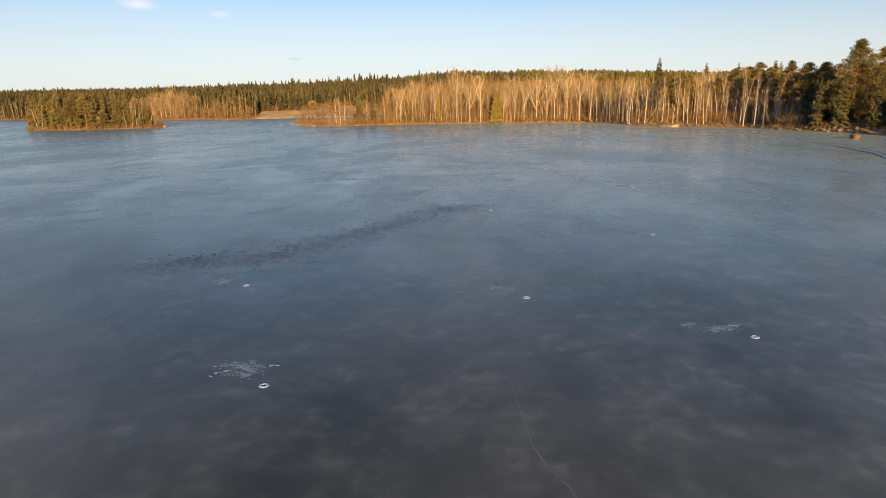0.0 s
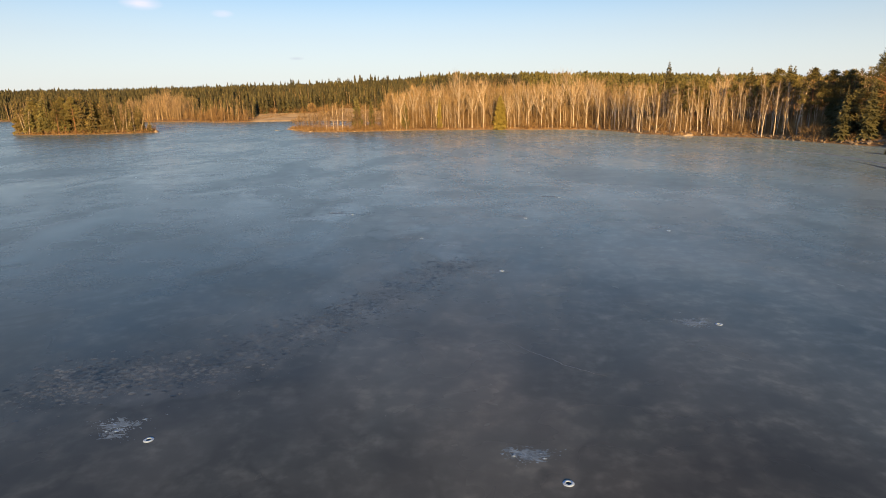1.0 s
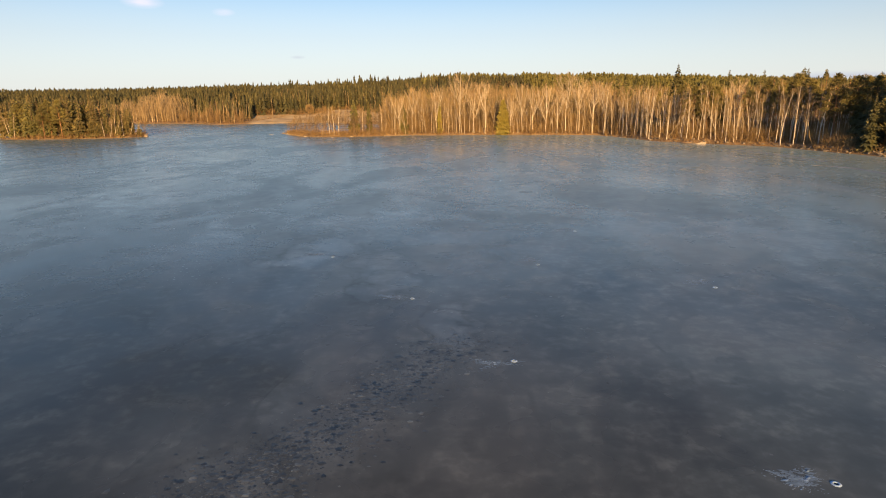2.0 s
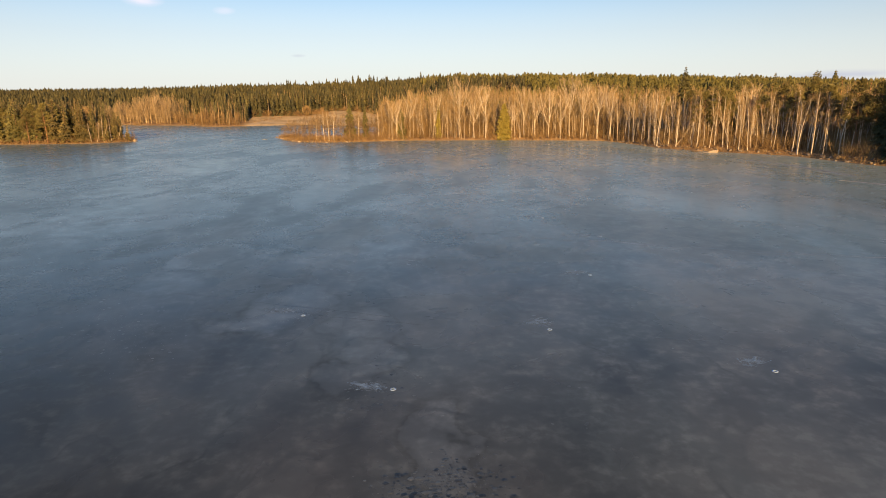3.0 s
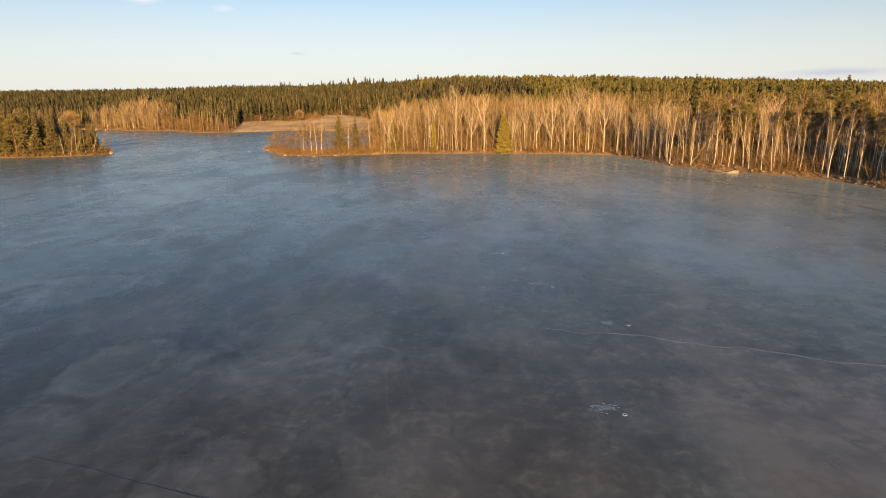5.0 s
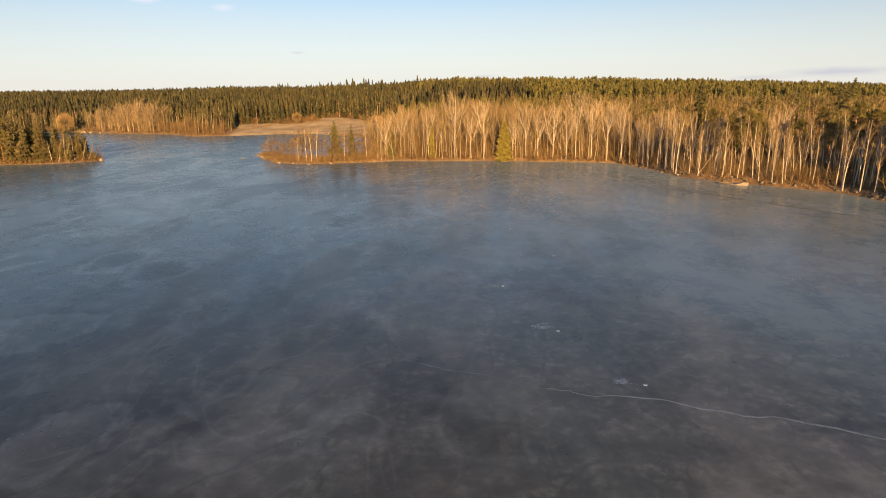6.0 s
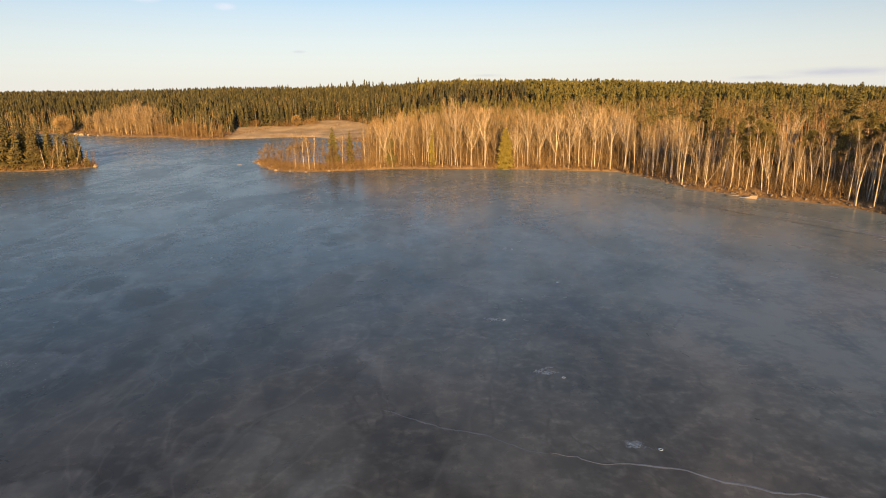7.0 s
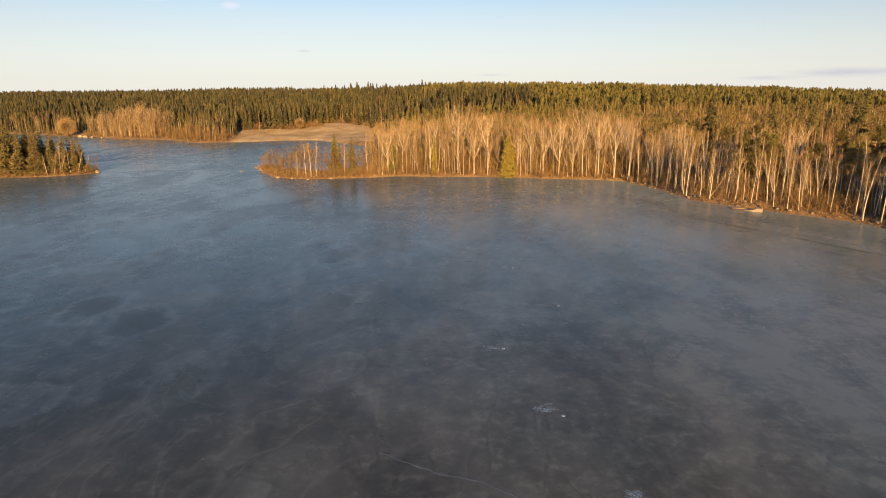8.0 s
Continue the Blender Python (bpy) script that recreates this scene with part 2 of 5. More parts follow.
def ice_material():
    """Clear dark lake ice with drifts of grey frost in it, bands of rough refrozen slush, and uneven gloss."""
    m = bpy.data.materials.new("lake_ice")
    m.use_nodes = True
    n, l = m.node_tree.nodes, m.node_tree.links
    b = n["Principled BSDF"]
    b.inputs["IOR"].default_value = 1.31
    b.inputs["Sheen Roughness"].default_value = 0.45
    # blue tint puts sky light into the sheen, against the orange sun
    b.inputs["Sheen Tint"].default_value = (0.25, 0.48, 0.94, 1)
    co = n.new("ShaderNodeTexCoord")

    def noisy(scale, detail, twist=0.0, stretch=(1, 1, 1)):
        mp, t = n.new("ShaderNodeMapping"), n.new("ShaderNodeTexNoise")
        mp.inputs["Scale"].default_value = stretch
        t.inputs["Scale"].default_value, t.inputs["Detail"].default_value, t.inputs["Distortion"].default_value = scale, detail, twist
        t.inputs["Roughness"].default_value = 0.6
        l.new(co.outputs["Object"], mp.inputs["Vector"])
        l.new(mp.outputs["Vector"], t.inputs["Vector"])
        return t.outputs["Fac"]

    def ranged(value, a, c, lo, hi):
        r = n.new("ShaderNodeMapRange")
        for key, v in (("From Min", a), ("From Max", c), ("To Min", lo), ("To Max", hi)):
            r.inputs[key].default_value = v
        l.new(value, r.inputs["Value"])
        return r.outputs[0]

    def math2(op, a, c):
        k = n.new("ShaderNodeMath")
        k.operation = op
        for i, v in enumerate((a, c)):
            if isinstance(v, float):
                k.inputs[i].default_value = v
            else:
                l.new(v, k.inputs[i])
        return k.outputs[0]

    drift = ranged(noisy(0.035, 3, 0.8, (1, 0.5, 1)), 0.36, 0.66, 0, 1)
    cloud = ranged(noisy(0.1, 3, 0.5, (1, 0.6, 1)), 0.36, 0.68, 0, 1)
    lobes = noisy(0.07, 4, 0.5, (1, 0.6, 1))
    patch = ranged(lobes, 0.46, 0.61, 0, 1)
    rim = math2("MULTIPLY", ranged(lobes, 0.478, 0.497, 0, 1), ranged(lobes, 0.5, 0.512, 1, 0))  # dark melt line round each pale lobe
    wisp = ranged(noisy(0.42, 3, 0.15), 0.36, 0.66, 0, 1)
    mottle = ranged(noisy(1.3, 3), 0.45, 0.66, 0, 1)
    split = n.new("ShaderNodeSeparateXYZ")
    l.new(co.outputs["Object"], split.inputs["Vector"])
    across_gain = ranged(split.outputs["X"], -30, 55, 0.66, 2.0)  # pale drifts and sheen grow stronger from -X to +X
    l.new(math2("ADD", math2("MULTIPLY", across_gain, 0.032), 0.03), b.inputs["Sheen Weight"])  # hoar frost sheen, also standing in for sky reflected at low angles
    swirl = noisy(0.085, 2, 1.6, (1, 0.6, 1))
    swirl = math2("MULTIPLY", ranged(swirl, 0.47, 0.5, 0, 1), ranged(swirl, 0.5, 0.515, 1, 0))  # thin pale arcs where slush froze
    open_lake = ranged(split.outputs["Y"], 58, 90, 0, 1)
    swirl = math2("MULTIPLY", math2("MULTIPLY", swirl, open_lake), ranged(split.outputs["X"], -12, 14, 1, 0.15))
    even = math2("ADD", math2("MULTIPLY", drift, 0.5), math2("MULTIPLY", math2("ADD", cloud, patch), 0.25))
    even = math2("ADD", even, math2("MULTIPLY", swirl, 0.6))
    frost = math2("ADD", math2("ADD", math2("MULTIPLY", drift, 0.24), 0.06), math2("MULTIPLY", cloud, 0.26))
    frost = math2("ADD", frost, math2("MULTIPLY", swirl, 0.2))
    frost = math2("ADD", frost, math2("MULTIPLY", wisp, 0.15))
    frost = math2("ADD", frost, math2("MULTIPLY", math2("MULTIPLY", mottle, wisp), 0.3))
    frost = math2("ADD", frost, math2("MULTIPLY", patch, 0.16))
    frost = math2("MULTIPLY", frost, across_gain)
    wobble = n.new("ShaderNodeTexNoise")
    wobble.inputs["Scale"].default_value, wobble.inputs["Detail"].default_value = 0.22, 4.0
    l.new(co.outputs["Object"], wobble.inputs["Vector"])
    bent = n.new("ShaderNodeVectorMath")
    bent.operation = "MULTIPLY_ADD"
    bent.inputs[1].default_value = (8.0, 8.0, 0.0)
    l.new(wobble.outputs["Color"], bent.inputs[0])
    l.new(co.outputs["Object"], bent.inputs[2])
    cells, squeeze = n.new("ShaderNodeTexVoronoi"), n.new("ShaderNodeMapping")  # rounded floes that thawed and froze again, each with a pale brim
    squeeze.inputs["Scale"].default_value = (0.1, 0.055, 1)
    cells.inputs["Scale"].default_value = 1.0
    l.new(bent.outputs["Vector"], squeeze.inputs["Vector"])
    l.new(squeeze.outputs["Vector"], cells.inputs["Vector"])
    reach = cells.outputs["Distance"]
    some = math2("MULTIPLY", math2("MULTIPLY", ranged(noisy(0.022, 2, 0.3), 0.44, 0.53, 0, 1), open_lake), ranged(split.outputs["X"], -8, 22, 1, 0.1))
    brim = math2("MULTIPLY", ranged(reach, 0.26, 0.36, 0, 1), ranged(reach, 0.38, 0.47, 1, 0))
    blotches = math2("MULTIPLY", math2("SUBTRACT", math2("MULTIPLY", brim, 0.34), math2("MULTIPLY", ranged(reach, 0.12, 0.36, 1, 0), 0.24)), some)
    for x, y, wide, deep, kind, much in ICE_BLOTCHES:
        mp, far = n.new("ShaderNodeMapping"), n.new("ShaderNodeVectorMath")
        mp.vector_type, far.operation = "TEXTURE", "LENGTH"
        mp.inputs["Location"].default_value, mp.inputs["Scale"].default_value = (x + 4.0, y + 4.0, 0), (wide, deep, 1)
        l.new(bent.outputs["Vector"], mp.inputs["Vector"])
        l.new(mp.outputs["Vector"], far.inputs[0])
        reach = far.outputs["Value"]
        if kind == "ring":
            spot = math2("MULTIPLY", ranged(reach, 0.5, 0.92, 0.25, 1), ranged(reach, 0.92, 1.15, 1, 0))
        # a broad soft patch, lighter or darker by its sign
        elif kind == "haze":
            spot = ranged(reach, 0.2, 1.25, 1, 0)
        else:
            spot = ranged(reach, 0.6, 1.12, 1, 0)
        spot = math2("MULTIPLY", spot, math2("ADD", math2("MULTIPLY", wisp, 0.6), 0.4))
        if kind in ("ring", "disc"):
            brink = math2("MULTIPLY", ranged(reach, 0.95, 1.08, 0, 1), ranged(reach, 1.1, 1.4, 1, 0))
            blotches = math2("SUBTRACT", blotches, math2("MULTIPLY", brink, 0.18 * much))
        blotches = math2("ADD", blotches, math2("MULTIPLY", spot, (-0.45 if kind == "dark" else 0.45 if kind == "disc" else 0.4) * much))
    frost = math2("ADD", frost, math2("MULTIPLY", blotches, 0.6))
    frost = math2("MULTIPLY", frost, math2("SUBTRACT", 1.0, math2("MULTIPLY", rim, math2("MULTIPLY", wisp, 0.4))))
    clear_ice = math2("SUBTRACT", math2("ADD", ranged(even, 0.0, 1.0, 0.36, 0.52), ranged(blotches, -0.5, 0.5, -0.34, 0.34)), math2("MULTIPLY", math2("MULTIPLY", rim, drift), 0.06))
    l.new(clear_ice, b.inputs["Specular IOR Level"])
    ramp = n.new("ShaderNodeValToRGB")
    ramp.color_ramp.elements[0].position, ramp.color_ramp.elements[1].position = 0.15, 1.0
    ramp.color_ramp.elements[0].color = (0.04, 0.047, 0.046, 1)
    ramp.color_ramp.elements[1].color = (0.138, 0.168, 0.17, 1)
    l.new(frost, ramp.inputs["Fac"])
    silt_reflection = n.new("ShaderNodeMix")  # brownish silt frozen into parts of the ice, and a painted reflection of the bank
    silt_reflection.data_type, silt_reflection.blend_type = "RGBA", "MULTIPLY"
    silt_reflection.inputs["B"].default_value = (1.3, 1.0, 0.86, 1)
    silt_reflection_share = math2("MULTIPLY", ranged(noisy(0.06, 4, 0.4, (1, 0.6, 1)), 0.36, 0.6, 0.1, 0.8), ranged(split.outputs["X"], -25, 40, 0.5, 0.8))
    # at high X the brown stands in for reddish brush mirrored in the ice
    silt_reflection_share = math2("MULTIPLY", silt_reflection_share, math2("MAXIMUM", ranged(split.outputs["Y"], 85, 150, 1, 0.35), ranged(split.outputs["X"], 20, 55, 0, 1.3)))
    l.new(silt_reflection_share, silt_reflection.inputs["Factor"])
    l.new(ramp.outputs["Color"], silt_reflection.inputs["A"])
    l.new(silt_reflection.outputs["Result"], b.inputs["Base Color"])
    glaze = math2("ADD", math2("MULTIPLY", ranged(noisy(0.06, 3, 0.8, (1, 0.5, 1)), 0.35, 0.65, 0, 1), 0.7), math2("MULTIPLY", ranged(noisy(0.3, 3, 0.5), 0.35, 0.65, 0, 1), 0.3))
    l.new(ranged(glaze, 0.0, 1.0, 0.195, 0.335), b.inputs["Roughness"])
    return m


# ---- helpers of this scene ----
def mesh_np(name, verts, tris, *mats, slots=None):
    """A mesh from arrays of vertices and triangles."""
    verts, tris = np.asarray(verts, np.float32), np.asarray(tris, np.int32)
    me = bpy.data.meshes.new(name)
    me.vertices.add(len(verts))
    me.vertices.foreach_set("co", verts.ravel())
    me.loops.add(tris.size)
    me.loops.foreach_set("vertex_index", tris.ravel())
    me.polygons.add(len(tris))
    me.polygons.foreach_set("loop_start", np.arange(0, tris.size, 3, dtype=np.int32))
    for m in mats:
        me.materials.append(m)
    if slots is not None:
        me.polygons.foreach_set("material_index", np.asarray(slots, np.int32))
    me.update(calc_edges=True)
    return me


def part(name, me, parent, label=""):
    ob = new(name, me)
    ob.parent = parent
    return tagged(ob, label)


class Soup:
    """Collects vertices and triangles."""

    def __init__(self):
        self.v, self.f, self.n = [], [], 0

    def add(self, verts, tris):
        self.v.append(np.asarray(verts, float).reshape(-1, 3))
        self.f.append(np.asarray(tris, int).reshape(-1, 3) + self.n)
        self.n += len(self.v[-1])

    def tube(self, points, radii, sides):
        points = np.asarray(points, float)
        way = np.gradient(points, axis=0)
        way /= np.linalg.norm(way, axis=1)[:, None] + 1e-9
        ref = np.where(np.abs(way[:, 2:3]) > 0.9, [[1.0, 0, 0]], [[0, 0, 1.0]])
        a = np.cross(way, ref)
        a /= np.linalg.norm(a, axis=1)[:, None] + 1e-9
        b = np.cross(way, a)
        ang = np.linspace(0, 2 * np.pi, sides, endpoint=False)
        ring = points[:, None] + np.asarray(radii)[:, None, None] * (np.cos(ang)[None, :, None] * a[:, None] + np.sin(ang)[None, :, None] * b[:, None])
        k, tris = len(points), []
        for i in range(k - 1):
            for j in range(sides):
                p, q = i * sides + j, i * sides + (j + 1) % sides
                tris += [(p, q, q + sides), (p, q + sides, p + sides)]
        self.add(ring.reshape(-1, 3), tris)

    def slivers(self, base, tip, width, rng):
        """Thin tapered triangles from base to tip: twigs."""
        base, tip = np.asarray(base), np.asarray(tip)
        side = np.cross(tip - base, rng.normal(size=base.shape))
        side /= np.linalg.norm(side, axis=1)[:, None] + 1e-9
        side *= np.asarray(width).reshape(-1, 1) / 2
        verts = np.stack([base - side, base + side, tip], 1)
        self.add(verts.reshape(-1, 3), np.arange(3 * len(base)).reshape(-1, 3))

    def arrays(self):
        return np.concatenate(self.v), np.concatenate(self.f)

    def mesh(self, name, mat):
        return mesh_np(name, *self.arrays(), mat)


def scattered(pieces, spots):
    """One set of arrays out of many copies: spots are rows of x, y, z, turn, width, height and which piece."""
    vs, fs, ss, n = [], [], [], 0
    for x, y, z, turn, wide, high, which in spots:
        v, f, slot = pieces[int(which)]
        c, s = math.cos(turn), math.sin(turn)
        w = np.empty_like(v)
        w[:, 0] = (v[:, 0] * c - v[:, 1] * s) * wide + x
        w[:, 1] = (v[:, 0] * s + v[:, 1] * c) * wide + y
        w[:, 2] = v[:, 2] * high + z
        vs.append(w)
        fs.append(f + n)
        ss.append(slot)
        n += len(v)
    return np.concatenate(vs), np.concatenate(fs), np.concatenate(ss)


# ---- the lie of the land ----
LAKE = np.array([(107, 149), (102, 154), (99, 161), (96, 172), (94, 184), (91, 195), (83, 203), (74, 213), (67, 222), (65, 237), (61, 252), (57, 261),
                 (50, 264), (40, 266), (21, 271), (1, 273), (-20, 275), (-28, 272), (-35, 270), (-49, 268), (-59, 270), (-65, 275), (-73, 289), (-80, 303),
                 (-76, 306), (-70, 302), (-60, 289), (-45, 284), (-33, 287), (-28, 300), (-30, 330), (-40, 370), (-49, 412), (-66, 429), (-93, 464), (-116, 462),
                 (-141, 449), (-170, 446), (-198, 474), (-238, 488), (-281, 510), (-321, 534), (-414, 577), (-470, 590)], float)
LAKE = np.concatenate([LAKE, [(-640, 520), (-660, 280), (-560, 60), (-400, -160), (-200, -230), (-60, -250), (40, -230), (110, -150), (118, -60), (112, 30), (110, 90), (110, 120), (110, 140)]])
ISLAND = np.array([(-200, 282), (-193, 277), (-180, 274), (-167, 275), (-155, 276), (-147, 278), (-139, 284), (-137, 290), (-142, 296), (-152, 301), (-175, 303), (-195, 296)], float)


def outside(p, poly):
    """Distance from a polygon, negative inside."""
    a, b = poly, np.roll(poly, -1, 0)
    best, inside = np.full(len(p), 1e9), np.zeros(len(p), bool)
    for (ax, ay), (bx, by) in zip(a, b):
        ex, ey = bx - ax, by - ay
        k = np.clip(((p[:, 0] - ax) * ex + (p[:, 1] - ay) * ey) / (ex * ex + ey * ey), 0, 1)
        best = np.minimum(best, np.hypot(p[:, 0] - ax - k * ex, p[:, 1] - ay - k * ey))
        cross = (ay > p[:, 1]) != (by > p[:, 1])
        inside ^= cross & (p[:, 0] < ex * (p[:, 1] - ay) / (ey if ey else 1e-9) + ax)
    return np.where(inside, -best, best)


def wave(x, y):
    return np.sin(x * 0.31 + 1.3 * np.sin(y * 0.17)) * np.cos(y * 0.27 + np.sin(x * 0.11)) + 0.6 * np.sin(x * 0.83 + y * 0.57) * np.cos(y * 0.71 - x * 0.2)


def inland(x, y):
    """Distance from the water's edge, positive on land."""
    p = np.stack([np.ravel(x), np.ravel(y)], 1).astype(float)
    d = np.maximum(outside(p, LAKE), -outside(p, ISLAND))
    return d + 0.55 * wave(p[:, 0], p[:, 1])


def ease(a, b, v):
    k = np.clip((v - a) / (b - a), 0, 1)
    return k * k * (3 - 2 * k)


def height(x, y, d=None):
    x, y = np.ravel(x).astype(float), np.ravel(y).astype(float)
    d = inland(x, y) if d is None else d
    rise = ease(360, 630, y - 85 * ease(10, -70, x))
    hill = 17.5 * rise * np.exp(-(((x - 20) / np.where(x < 20, 255, 380)) ** 2)) + 5 * ease(420, 900, np.hypot(x, y)) + 16 * ease(-60, -350, x) * ease(560, 1050, y)
    far = ease(5, 60, d)
    low = 1 - 0.65 * ease(-20, -40, x) * ease(330, 310, y)  # the point and the island lie low
    land = 0.12 * np.clip(d, 0, 1) + 0.9 * low * (1 - np.exp(-np.maximum(d, 0) / 3.5)) + (0.045 + 0.05 * ease(55, 75, x) * ease(300, 250, y)) * np.clip(d, 0, 60) + hill * far + 0.25 * wave(x * 0.6, y * 0.6) * far
    return np.where(d > 0, land, np.maximum(-2.0, 0.3 * d))


MEADOW = np.array([(-146, 446), (-158, 500), (-150, 505), (-128, 508), (-112, 509), (-108, 521), (-102, 534), (-96, 540), (-81, 529), (-66, 516), (-52, 493), (-44, 463), (-46, 426), (-75, 438), (-100, 448), (-120, 446)], float)


def meadow(x, y):
    x, y = np.asarray(x, float), np.asarray(y, float)
    d = outside(np.stack([x.ravel(), y.ravel()], 1), MEADOW) + 1.2 * wave(x.ravel() * 0.4, y.ravel() * 0.4)
    return ease(1.5, -2.5, d).reshape(x.shape)


def build_ground():
    xs = np.concatenate([[-4000, -2000, -1300], np.arange(-1000, -240, 20), np.arange(-240, 150, 2.5), np.arange(150, 800, 20), [1200, 2000, 4000]])
    ys = np.concatenate([[-4000, -1500, -600], np.arange(-300, 120, 20), np.arange(120, 320, 2.5), np.arange(320, 560, 5), np.arange(560, 1240, 20), [1600, 2400, 4500]])
    gx, gy = np.meshgrid(xs, ys)
    z = height(gx, gy)
    w = len(xs)
    i = (np.arange(len(ys) - 1)[:, None] * w + np.arange(w - 1)[None]).ravel()
    tris = np.concatenate([np.stack([i, i + 1, i + w + 1], 1), np.stack([i, i + w + 1, i + w], 1)])
    me = mesh_np("ground", np.stack([gx.ravel(), gy.ravel(), z], 1), tris, ground_material())
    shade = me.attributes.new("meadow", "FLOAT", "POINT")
    d = inland(gx, gy)
    rim = ease(1.8, 0.2, d) * np.where(gx.ravel() > 62, 0.15, 0.45)
    shade.data.foreach_set("value", np.maximum(meadow(gx.ravel(), gy.ravel()), rim).astype(np.float32))
    me.polygons.foreach_set("use_smooth", np.ones(len(tris), bool))
    return tagged(new("ground", me), "brown forest floor and straw-coloured meadow round the lake", "ground", kind="structure")


build_ground()
ice = mesh_np("lake_ice", [(-700, -300, 0), (260, -300, 0), (260, 640, 0), (-700, 640, 0)], [(0, 1, 2), (0, 2, 3)], ice_material())
tagged(new("lake_ice", ice), "dark clear lake ice with grey frosty drifts", "ice", kind="structure")

# ---- trees: one mesh for the trunk with its limbs, one for the crown ----
def bare_tree(seed, tall, twigs, limbs, first, spread, thick, sides=5, rise=0.75, lean=0.04, fork=0, fat=1.0, limb_fat=0.22):
    """Soups of trunk and twigs of a leafless tree with upswept limbs; fork: number of stems it parts into."""
    rng = np.random.default_rng(seed)
    wood, crown = Soup(), Soup()
    bend = rng.normal(size=2) * lean * tall
    stems = []
    k = np.linspace(0, 1, 8)
    sway = rng.normal(size=2) * 0.012 * tall
    stem = np.stack([bend[0] * k**1.5 + sway[0] * np.sin(k * 5), bend[1] * k**1.5 + sway[1] * np.sin(k * 4), tall * k - 0.3 * (1 - k)], 1)
    wood.tube(stem, thick * np.array([1.35, 1.0, 0.9, 0.8, 0.66, 0.5, 0.32, 0.1]), sides)
    stems.append((stem, 1.0))
    for i in range(fork):
        at, turn = rng.uniform(0.25, 0.5), rng.uniform(0, 6.28)
        p0 = stem[0] + (stem[-1] - stem[0]) * at
        reach = tall * rng.uniform(0.12, 0.2)
        q = np.linspace(0, 1, 6)
        side = np.stack([p0[0] + np.cos(turn) * reach * q**0.7, p0[1] + np.sin(turn) * reach * q**0.7, p0[2] + tall * (0.93 - at) * q], 1)
        wood.tube(side, thick * 0.65 * np.array([1, 0.85, 0.7, 0.55, 0.35, 0.1]), 4)
        stems.append((side, 0.6))
    starts, ends = [], []
    for i in range(limbs):
        line, size = stems[rng.integers(len(stems))]
        at = rng.uniform(first, 0.95) if line is stem else rng.uniform(0.25, 0.95)
        j = at * (len(line) - 1)
        p0 = line[int(j)] + (line[min(int(j) + 1, len(line) - 1)] - line[int(j)]) * (j % 1)
        turn = i * 2.4 + rng.uniform(-0.5, 0.5)
        long = tall * spread * (1.15 - at * 0.75) * rng.uniform(0.7, 1.25)
        up = rise * rng.uniform(0.75, 1.2)
        out = np.array([np.cos(turn), np.sin(turn), 0])
        q = np.linspace(0, 1, 4)[:, None]
        limb = p0 + out * long * (0.25 * q + 0.75 * q**0.6) * 0.75 + np.array([0, 0, 1]) * long * up * (0.7 * q + 0.3 * q**2) + rng.normal(size=(4, 3)) * long * 0.025 * q
        wood.tube(limb, thick * limb_fat * (1.1 - at * 0.6) * np.array([1, 0.7, 0.45, 0.12]), 3)
        starts.append(limb)
    starts = np.array(starts)
    pick = rng.integers(limbs, size=twigs)
    u = rng.uniform(0.2, 1.0, twigs) * 2.999
    seg, fr = u.astype(int), (u % 1)[:, None]
    base = starts[pick, seg] * (1 - fr) + starts[pick, seg + 1] * fr
    way = starts[pick, 3] - starts[pick, 0]
    way = way / np.linalg.norm(way, axis=1)[:, None]
    long = tall * rng.uniform(0.035, 0.095, twigs)[:, None]
    tip = base + (way * 0.7 + np.array([0, 0, 0.45]) + rng.normal(size=(twigs, 3)) * 0.42) * long
    crown.slivers(base, tip, rng.uniform(0.014, 0.036, twigs) * fat * (tall / 15), rng)
    return wood, crown


